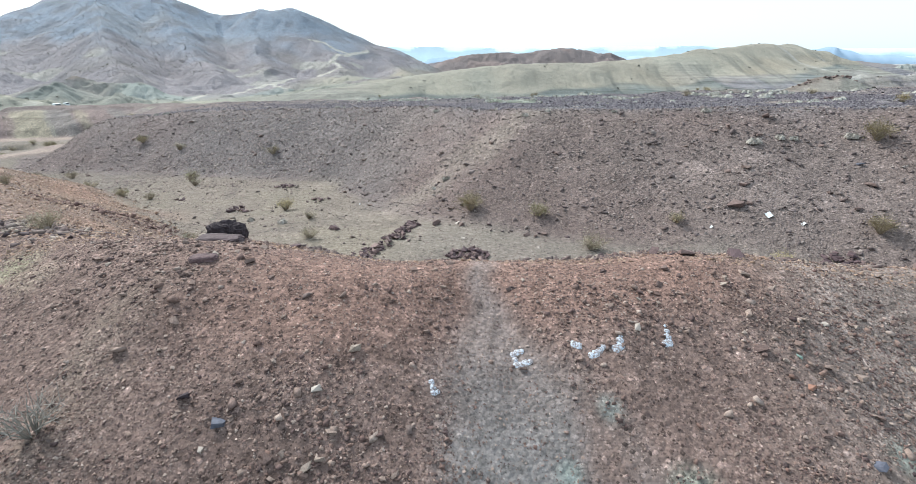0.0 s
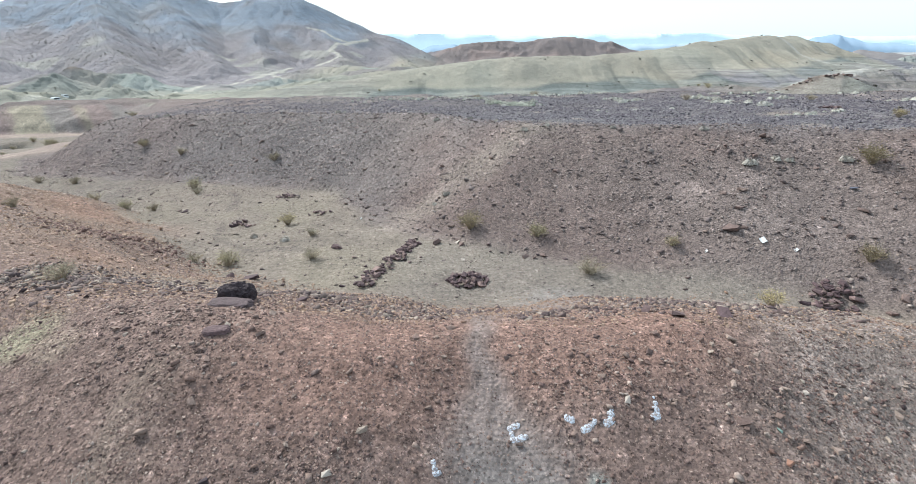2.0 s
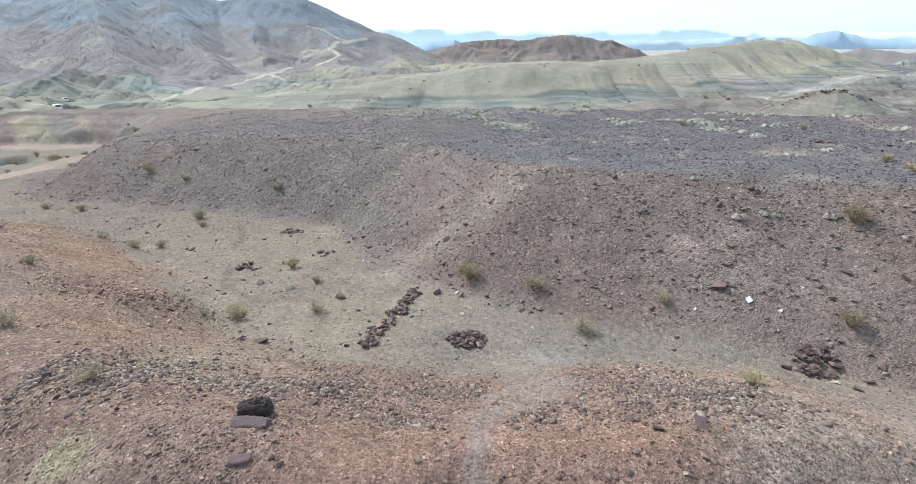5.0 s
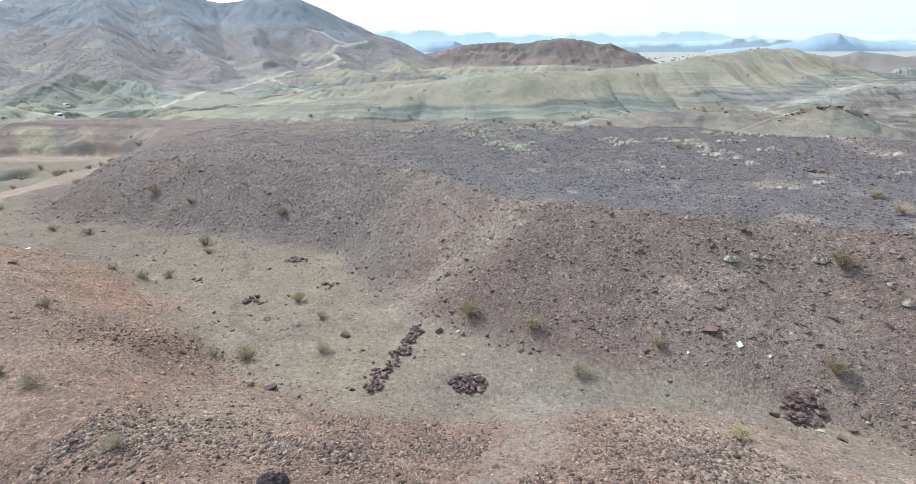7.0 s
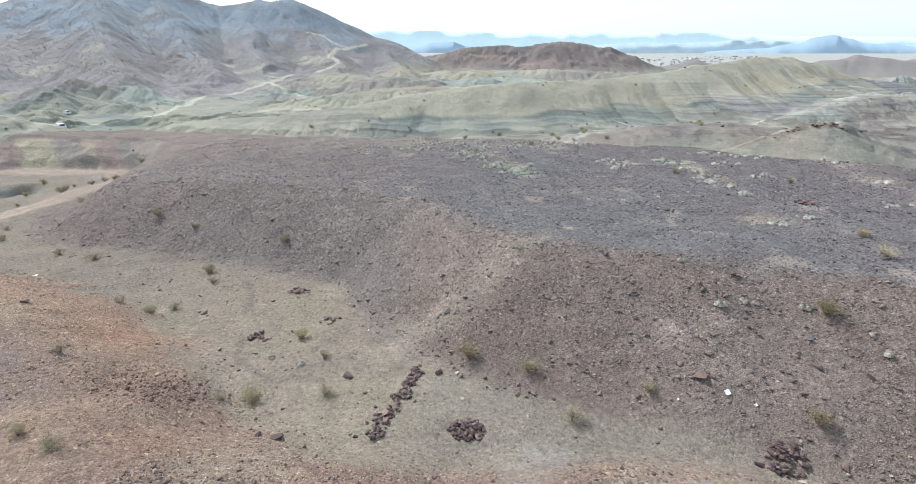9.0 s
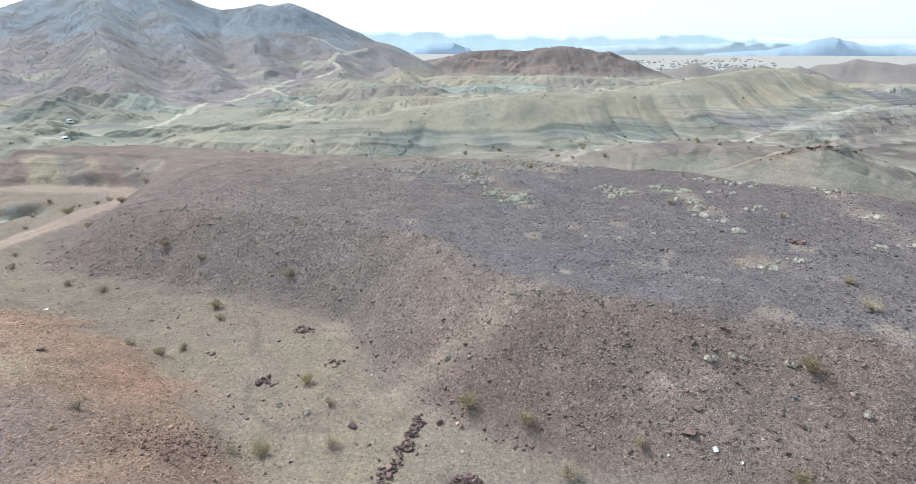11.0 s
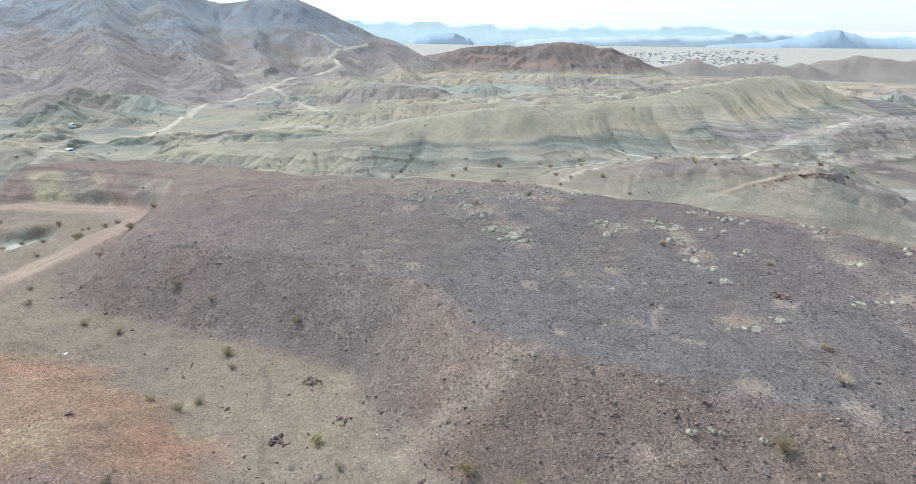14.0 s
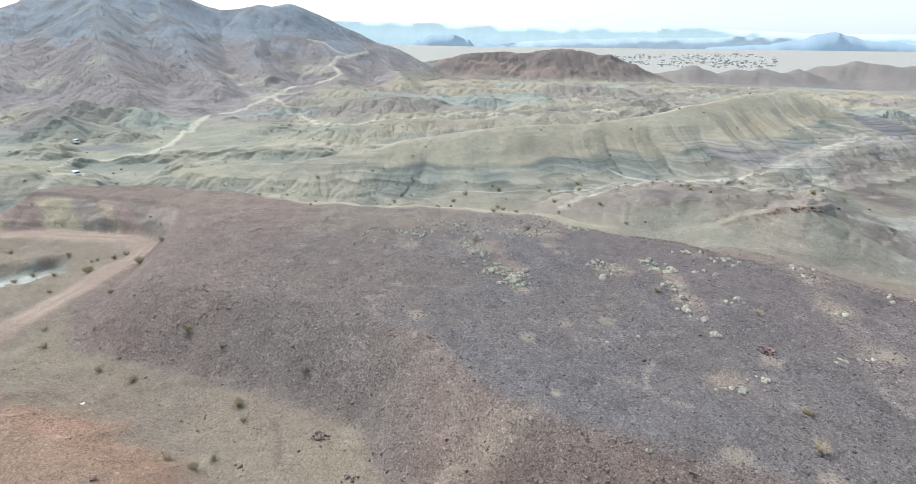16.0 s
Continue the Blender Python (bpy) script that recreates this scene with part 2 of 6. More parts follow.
def ribs(run, x, y, d, gap, depth, seed):
    """Rain gullies that run straight down from a crest, with round ribs between them; run is the way along it."""
    w = run / gap + 0.7 * vnoise(run, d * 0.2, gap * 2.0, seed) + 0.05 * vnoise(x, y, gap * 0.5, seed + 1)
    total, at = 0.0, step(0.1 * gap, 0.8 * gap, d)
    for k, (times, share) in enumerate(((1.0, 1.0), (2.3, 0.3), (5.3, 0.1), (12.0, 0.03))):
        v = times * w + 0.3 * k * vnoise(run, 0.4 * d, 2.0 * gap / times, seed + 2 + k)
        amp = 1 + 0.4 * vnoise(run, d * 0.3, 2.3 * gap / times, seed + 9 + k)
        total = total + share * amp * (1 - np.sqrt(np.abs(np.sin(math.pi * v)) ** 2 + 0.003)) * step(0.06 * gap * k, 0.06 * gap * k + 0.35 * gap, d)
    return depth * at * total


def stripes(x, y, gx, gy, size, seed):
    """Waves of the given width that run straight down the slope (gx, gy): cosine, sine and the direction across them."""
    steep = np.hypot(gx, gy) + 1e-9
    ax, ay = -gy / steep, gx / steep
    u, v = x / size + 1000.0, y / size + 1000.0
    iu, iv = np.floor(u).astype(np.int64), np.floor(v).astype(np.int64)
    c, s = np.zeros(len(x)), np.zeros(len(x))
    for i in (-1, 0, 1):
        for j in (-1, 0, 1):
            du = u - (iu + i + 0.15 + 0.7 * nrand(iu + i, iv + j, seed))
            dv = v - (iv + j + 0.15 + 0.7 * nrand(iu + i, iv + j, seed + 1))
            w = np.exp(-2.2 * (du * du + dv * dv))
            a = 2 * math.pi * (du * ax + dv * ay)
            c, s = c + w * np.cos(a), s + w * np.sin(a)
    n = np.hypot(c, s) + 1e-6
    return c / n, s / n, ax, ay


def gullies(x, y, gx, gy, size, depth, octaves, seed, steep=0.16, gain=0.48):
    """Relief of branching rain gullies with round ribs between them, on slopes only."""
    h = np.zeros(len(x))
    gx, gy = gx.copy(), gy.copy()
    on = np.clip(np.hypot(gx, gy) / steep, 0, 1) ** 1.3 * (1 + 0.3 * vnoise(x, y, 3 * size, seed + 5))
    for k in range(octaves):
        c, s, ax, ay = stripes(x, y, gx, gy, size, seed + 7 * k)
        h = h + depth * on * (2 * np.sqrt(np.maximum(0.5 + 0.5 * c, 0)) - 1.2)
        slope = -depth * on * s * 2 * math.pi / size
        gx, gy = gx + slope * ax, gy + slope * ay
        size, depth = size * 0.5, depth * gain
    return h


# crest of the near berm, on to the mound behind it
BERM = [(-64, 45, -1.5), (-50, 40.5, 0.6), (-37, 33, 2.5), (-29, 26.5, 3.5), (-23.5, 20.8, 3.6), (-16.5, 14.8, 3.8), (-9, 10.5, 4.4), (-5.2, 9.3, 4.65),
        (-2.4, 8.8, 4.3), (0.4, 9.6, 3.9), (2.6, 9.7, 3.9), (5.0, 10, 4.0), (7, 10.4, 3.75), (11, 10.8, 3.2), (20, 10, 2.2), (40, 9, 2)]
# rim of the stony mesa
RIM = [(120, 20), (60, 22), (40, 23.5), (26, 26.6), (20.5, 29.8), (13, 32.9), (5.3, 35.4), (1.4, 41.2), (-3.4, 48.6), (-12, 53.0), (-22, 57.6),
       (-31, 61.4), (-38, 62.8), (-46.5, 66), (-50.5, 72), (-53, 84), (-56.5, 95), (-61, 104.5), (-70, 110), (-84, 115), (-106, 119), (-106, 124), (-84, 126),
       (-60, 119), (-35, 105), (-8, 101), (14, 97), (28, 84.5), (38, 79), (48, 70), (55, 61), (63, 53), (86, 40), (120, 30)]
# tan and green hills behind it
FRONT = [(-80, 150, -0.5), (-50, 150, 1.5), (-29, 155, 3.6), (-16, 165, 6.0), (3, 170, 8.0), (18, 173, 9.2), (46, 180, 9.4), (73, 189, 12.0), (92, 199, 14.0),
         (112, 212, 16.0), (131, 225, 17.8), (148, 232, 16.4), (172, 234, 11.5), (205, 226, 5)]
BACK = [(-60, 215, 1.5), (-20, 225, 4.5), (20, 235, 6.0), (60, 240, 6.8), (100, 250, 8.0), (150, 262, 9.0)]
KNOLL = [(26, 114, -0.6), (38, 117, 1.2), (50, 119, 2.4), (64, 120, 2.6), (80, 119, 1.4)]
RIGHT_LOW = [(50, 97, 0.4), (60, 94.8, 2.8), (69, 94, 5.8), (84, 108, 4.0), (98, 128, 0.5)]
RIGHT_MID = [(76, 122, -1.5), (100, 150, 1.5), (127, 168, 4.2), (170, 186, 5.0), (240, 205, 8.0), (340, 230, 14)]
RIGHT_FAR = [(170, 240, 2), (215, 250, 7), (290, 260, 12), (420, 330, 20)]
CLIFF = [(-224, 268, 3.0), (-205, 264, 5.2), (-188, 266, 5.0), (-172, 268, 4.5), (-152, 264, 0.5)]
# small mud hills below the mountain road
HUMMOCKS = [[(-126, 172, -5.4), (-121.7, 174, -4.4), (-118, 176, -3.6), (-112, 180, -2.8), (-104, 184, -2.9), (-94, 186, -2.8), (-84, 188, -2.8), (-70, 190, -2.6), (-50, 188, -2.2)],
            [(-139, 170, -6.1), (-136.7, 171, -4.1), (-134, 172, -3.0), (-130.4, 172, -3.9), (-125.6, 172, -5.2)],
            [(-160, 180, -6.5), (-155, 181, -4.3), (-151, 182, -3.2), (-146, 184, -3.3), (-142, 184, -4.2)],
            [(-174, 188, -6), (-167, 188, -3.8), (-161, 188, -2.4), (-155, 190, -2.2), (-150, 192, -4)],
            [(-163, 222, -6), (-156, 222, -3.4), (-148, 222, -1.4), (-140, 220, -2.8), (-132, 216, -6)],
            [(-181, 214, -6), (-179, 220, -1), (-177, 226, 3.4), (-172, 222, 0), (-168, 213, -5)],
            [(-98, 160, -4.6), (-94, 160, -2.9), (-91, 160, -2.0), (-86.5, 158, -2.7), (-82, 156, -4.5)],
            [(-84, 150, -3.8), (-76, 146, -3.0), (-72.7, 146, -2.9), (-66, 144, -4.9)]]
LEFT_NEAR = [(-210, 152, 4.2), (-150, 140, 3.6), (-129, 136, 3.0), (-119, 135, 1.8), (-112, 134, -3.0)]
MOUNTAIN = [(-1100, 760, 60), (-760, 690, 56), (-560, 650, 62), (-470, 625, 84), (-400, 605, 98), (-340, 600, 90), (-300, 606, 72), (-268, 608, 65),
            (-222, 608, 70), (-188, 612, 73), (-160, 625, 60), (-118, 646, 37), (-82, 640, 24), (-55, 600, 14), (-27, 575, 6)]
SPURS = [
    [(-400, 605, 98), (-330, 500, 62), (-285, 425, 36), (-245, 370, 18), (-205, 320, 7)],
    [(-470, 625, 84), (-420, 500, 52), (-360, 420, 22), (-310, 350, 8)],
    [(-560, 650, 62), (-520, 500, 40), (-450, 400, 16)],
    [(-340, 600, 90), (-262, 500, 46), (-215, 430, 19), (-170, 370, 6)],
    [(-222, 608, 70), (-210, 550, 40), (-180, 470, 20), (-150, 410, 9)],
    [(-188, 612, 73), (-150, 560, 38), (-118, 490, 17), (-95, 430, 8)],
    [(-118, 646, 37), (-90, 580, 20), (-62, 520, 10), (-45, 450, 5)],
]
FOOTHILLS = [[(-100, 385, 1), (-80, 376, 6), (-55, 366, 3)], [(-70, 335, 2), (-40, 330, 6.5), (-12, 335, 2)], [(-20, 420, 3), (15, 395, 8), (60, 380, 3)],
             [(30, 470, 4), (80, 440, 9), (140, 430, 4)], [(-60, 270, 0), (-20, 262, 4), (30, 270, 5), (85, 290, 8), (130, 330, 6)]]
REDHILL = [(-40, 660, 12), (5, 650, 23), (45, 655, 28), (85, 650, 26), (127, 650, 31), (165, 652, 29), (200, 650, 20), (232, 648, 8), (270, 650, -6)]
RIGHT_HILLS = [[(250, 750, -14), (293, 750, -2), (342, 750, 8), (380, 750, 1), (430, 750, 7), (470, 760, 3), (520, 780, 5)],
               [(540, 880, -10), (623, 900, 4), (661, 900, 11), (710, 900, 16), (763, 900, 10), (830, 900, 8), (950, 900, 10)]]
HILL_ROAD = [(-118, 188, -4.5), (-121, 206, -4.9), (-130, 234, -5.3), (-141, 269, -5.5), (-146, 295, -4.6), (-138, 325, -2.6), (-135, 365, -0.8), (-134, 395, 0.6), (-132, 425, 2.6), (-122, 443, 4.4)]
FORK_ROAD = [(-135, 372, -0.6), (-120, 345, -1.2), (-106, 318, -2.2), (-98, 306, -3.0), (-86, 284, -4.0), (-74, 264, -4.0), (-56, 258, -3.4)]
ROAD_NEAR = [(-72, 30, 0), (-68, 45, 0), (-65.5, 57.5, 0), (-64.5, 70, 0), (-63.8, 81, 0), (-62.6, 89, 0), (-63.7, 94.2, 0), (-69.4, 98.9, 0), (-78.7, 102, 0), (-90, 104, 0), (-105.6, 105.6, 0), (-155, 112, 0)]


def rim_distance(x, y):
    poly = [(a, b, 0) for a, b in RIM]
    d, _, _ = near(x, y, poly + poly[:1])
    return np.where(inside(x, y, RIM), -d, d)


def mesa_top(x, y):
    return 5.0 - 0.034 * (y - 33) + 0.018 * x - 0.08 * np.maximum(-33 - x, 0) * step(92, 76, y)


def broad_land(x, y):
    """Height of the large forms of the ground, before rain has cut them."""
    x, y = np.asarray(x, float), np.asarray(y, float)
    r = np.hypot(x, y - 22)
    left = step(25, -35, x)
    z = -0.15 - 0.042 * np.minimum(r, 118) * (0.35 + 0.65 * left)
    # the ground in front of the berm
    z = z + 0.6 * step(10, 4, y) * step(60, 10, r)
    # broad rise to the mountain, fall to the far plain
    far = np.hypot(x, y)
    z = z + 7 * step(280, 420, y) * step(120, -100, x)
    z = z - 46 * step(560, 1500, y + 0.45 * np.abs(x)) * step(-700, 150, x + 0.25 * y - 250)
    z = z + 58 * step(2100, 3900, far)
    # mesa
    poly = [(a, b, 0) for a, b in RIM]
    d, _, run = near(x, y, poly + poly[:1])
    wob = 0.55 * vnoise(x, y, 9, 3) + 0.35 * vnoise(x, y, 4, 4)
    d = np.where(inside(x, y, RIM), -d, d) + wob * step(0.5, 5, np.abs(d))
    over = np.maximum(d, 0)
    steep = 0.57 + 0.06 * step(-52, -60, x) * step(84, 98, y) - 0.3 * np.maximum(step(92, 100, y) * step(-66, -48, x), step(40, 50, x) * step(44, 56, y))
    drop = steep * (np.sqrt((over + 0.7) ** 2 + 1.5 ** 2) - math.sqrt(0.49 + 2.25))
    top = mesa_top(x, y) + 0.12 * vnoise(x, y, 7, 8) + 0.25 * vnoise(x, y, 23, 9)
    z = smax(z, top - drop, 0.6)
    # near berm
    b, bd, brun = ridge(x, y, BERM, 0.5 + 0.07 * step(-9, -14, x), 0.9 + 1.2 * step(-11, -17, x))
    b = b + (0.22 * vnoise(x, y, 5, 12) + 0.3 * vnoise(x, y, 9, 13)) * step(-12, -17, x)
    b = b + 0.10 * vnoise(x, y, 2.2, 11) * step(0.4, 2, bd)
    z = smax(z, b, 0.6)
    # badland hills
    for line, slope, soft, cut, gap in ((FRONT, 0.26, 1.0, 4.8, 17), (BACK, 0.2, 4.0, 2.0, 16), (RIGHT_LOW, 0.38, 1.2, 1.0, 7), (KNOLL, 0.22, 4.0, 0.5, 9), (RIGHT_MID, 0.24, 3.0, 2.4, 12),
                                         (RIGHT_FAR, 0.26, 3.0, 3.4, 15), (CLIFF, 0.62, 1.4, 1.2, 8), (LEFT_NEAR, 0.4, 3.0, 0.8, 6)):
        h, d, run = ridge(x, y, line, slope, soft)
        z = smax(z, h - worn(d, gap, cut) * (0.35 + 0.65 * step(-3, 4, h)), 0.9)
    rough = step(170, 250, far) * step(900, 500, far) * step(150, 190, y) * (1 - 0.75 * step(-45, -10, x) * step(245, 215, y))
    z = z + rough * (1.2 * fbm(x, y, 46, 3, 40) + 4.0 * (ridged(x, y, 26, 2, 50) - 0.6) * (1 - 0.7 * step(-55, -75, x) * step(245, 225, y)))
    for line in HUMMOCKS:
        h, d, run = ridge(x, y, line, 0.4, 0.8)
        z = smax(z, h - worn(d, 5.0, 0.9) + 0.3, 0.5)
    for line in FOOTHILLS:
        h, d, run = ridge(x, y, [(a, b, 0.6 * e) for a, b, e in line], 0.3, 2.0)
        z = smax(z, h - worn(d, 11, 2.6), 0.8)
    # mountain
    m, d, run = ridge(x, y, MOUNTAIN, 0.42, 10)
    m = m - worn(d, 48, 12.5)
    for line in SPURS:
        h, sd, run = ridge(x, y, line, 0.42, 4)
        m = smax(m, h - worn(sd, 30, 7.5), 10)
    z = smax(z, m + 2.2 * fbm(x, y, 70, 2, 60) * step(4, 30, m), 2.5)
    h, d, run = ridge(x, y, REDHILL, 0.44, 4)
    h = h - worn(d, 26, 7.5)
    z = smax(z, h + step(-5, 6, h) * (3.5 * (ridged(x, y, 34, 3, 70) - 0.5)), 2)
    for line in RIGHT_HILLS:
        h, d, run = ridge(x, y, line, 0.22, 5)
        z = smax(z, h - worn(d, 42, 11) + 4 * (ridged(x, y, 60, 2, 75) - 0.5), 3)
    return z


def land(x, y):
    """Height of the ground in metres; works on arrays."""
    x, y = np.asarray(x, float), np.asarray(y, float)
    z = broad_land(x, y)
    far = np.hypot(x, y)
    # rain gullies on the hills and the mountain
    at = (far > 95) & (far < 1600) & (y > 60)
    if at.any():
        px, py, pz = x[at], y[at], z[at]
        e = 1.5 + 0.012 * far[at]
        gx, gy = (broad_land(px + e, py) - pz) / e, (broad_land(px, py + e) - pz) / e
        high = np.clip(step(4, 22, pz) * step(300, 380, py) + step(480, 560, py), 0, 1)
        off_mesa = step(2, 14, rim_distance(px, py)) * step(100, 118, far[at])
        cut = off_mesa * (1 - high) * gullies(px, py, gx, gy, 13.0, 0.5, 5, 811, 0.25, 0.45)
        on = (py > 110) & (py < 290) & (px > -90)
        if on.any():
            qx, qy = px[on], py[on]
            h, d, run = ridge(qx, qy, FRONT, 0.26, 1.0)
            face = step(-1.2, -0.2, h - worn(d, 17, 4.8) - pz[on] + 0.6) * step(-3.5, -1.0, h - worn(d, 17, 4.8))
            cut[on] = cut[on] * (1 - face) - face * (ribs(qx + 0.03 * qy, qx, qy, d, 22, 1.25, 871) - 0.7 * step(2, 14, d))
        big = high > 0
        if big.any():
            cut[big] += high[big] * gullies(px[big], py[big], gx[big], gy[big], 60.0, 1.3, 4, 841, 0.4, 0.42)
        z[at] = pz + cut
    # cuttings along the hill roads
    for line in (HILL_ROAD, FORK_ROAD):
        hd, hz, _ = near(x, y, line)
        z = np.minimum(z, hz + 0.22 * np.maximum(hd - 3.5, 0) + 40 * step(12, 40, hd))
    # gully bank on the far side of the dirt road
    gd, gz, _ = near(x, y, [(-112, 70, 0), (-98, 74, 0), (-88, 78, 0), (-80, 85, 0)])
    z = z - 2.2 * step(7.0, 3.0, gd + 1.2 * vnoise(x, y, 3.5, 95))
    # graded road bed
    rd, _, _ = near(x, y, ROAD_NEAR)
    bed = -2.9 - 0.036 * np.clip(y - 65, 0, 40) - 0.045 * np.clip(-x - 66, 0, 60)
    k = step(4.6, 2.2, rd)
    z = z * (1 - k) + (bed + 0.06 * vnoise(x, y, 6, 90)) * k
    close = step(160, 40, far)
    z = z + close * (0.05 * fbm(x, y, 1.6, 3, 80) + 0.10 * vnoise(x, y, 5.5, 84))
    z = z + step(30, 90, far) * step(1500, 600, far) * 0.35 * fbm(x, y, 9, 3, 88)
    return z


# ---------------------------------------------------------------- the ground, one sheet to the horizon
TRACKS = {  # pale vehicle tracks and mountain roads: (x, y, half width)
    "climb": [(-118, 186, 2.2), (-120, 205, 2.2), (-129.5, 233, 2.4), (-141, 269, 2.4), (-146, 295, 2.5), (-138, 325, 2.6), (-135, 365, 2.8), (-134, 395, 3), (-132, 425, 3), (-122, 443, 3),
              (-107, 436, 3), (-100, 444, 3), (-108, 466, 3), (-118, 487, 3), (-118, 521, 3.2), (-110, 533, 3.4), (-96, 556, 3)],
    "mid": [(-118, 188, 1.0), (-113, 196, 1.2), (-105, 201, 1.2), (-94, 208, 1.0)],
    "fork": [(-135, 372, 2.4), (-120, 345, 2.2), (-106, 318, 2.2), (-98, 306, 2.2), (-86, 284, 2.2), (-74, 264, 2.2), (-56, 258, 2.2), (-40, 258, 2.2), (-25, 254, 2.2), (-8, 259, 2), (20, 264, 2), (54, 263, 2), (76, 240, 1.6)],
    "top": [(-110, 534, 2.6), (-128, 538, 2.6), (-138, 548, 2.6), (-153, 545, 2)],
    "low": [(-200, 156, 2.6), (-154, 162, 2.6), (-137, 167, 2.4), (-133, 175, 1.6), (-129, 180, 1.6), (-123, 187, 2.2)],
    "bend": [(-99, 152, 1.0), (-94, 173, 1.2), (-88, 177, 1.2), (-86, 190, 1.4), (-83, 197, 1.4), (-72, 196, 1.4), (-61, 196, 1.4), (-52, 197, 1.3), (-36, 195, 1.1), (-20, 193, 0.9)],
    "spur": [(-112, 128, 1.4), (-112, 134, 1.8), (-112, 141, 1.8), (-118, 151, 2.4), (-122, 155, 2)],
    "crest": [(-16, 166, 0.8), (3, 171, 0.8), (18, 174, 0.8), (46, 181, 0.9), (73, 190, 1.0), (92, 200, 1.0), (112, 213, 1.1), (131, 226, 1.6)],
    "down1": [(133, 224, 1.0), (134, 205, 0.9), (138, 190, 0.9), (150, 186, 1.0)],
    "down2": [(146, 230, 1.0), (154, 212, 0.9), (166, 204, 0.9), (180, 200, 1.0)],
    "wash": [(48, 152, 0.8), (53, 145, 1.0), (57, 141, 1.6), (47, 134, 1.2), (42, 127, 1.2), (34, 121, 1.4), (25, 113, 1.6)],
    "flat": [(-1, 134, 0.6), (12, 131, 0.6), (27, 132, 0.6), (41, 130, 0.8)],
    "right": [(62, 130, 0.8), (74, 130, 0.8), (89, 132, 0.8), (100, 137, 0.9), (115, 144, 1.0)],
    "right_wash": [(84, 100, 0.8), (91, 101, 1.2), (99, 104, 1.6), (112, 104, 2)],
    "right_pale": [(56, 140, 0.8), (68, 142, 1.0), (81, 144, 1.2), (94, 146, 1.4), (118, 159, 2.4), (135, 174, 3.0), (161, 196, 3.0)],
}


def blend(c, colour, k):
    k = np.clip(k, 0, 1)[:, None]
    return c * (1 - k) + np.array(colour)[None, :] * k


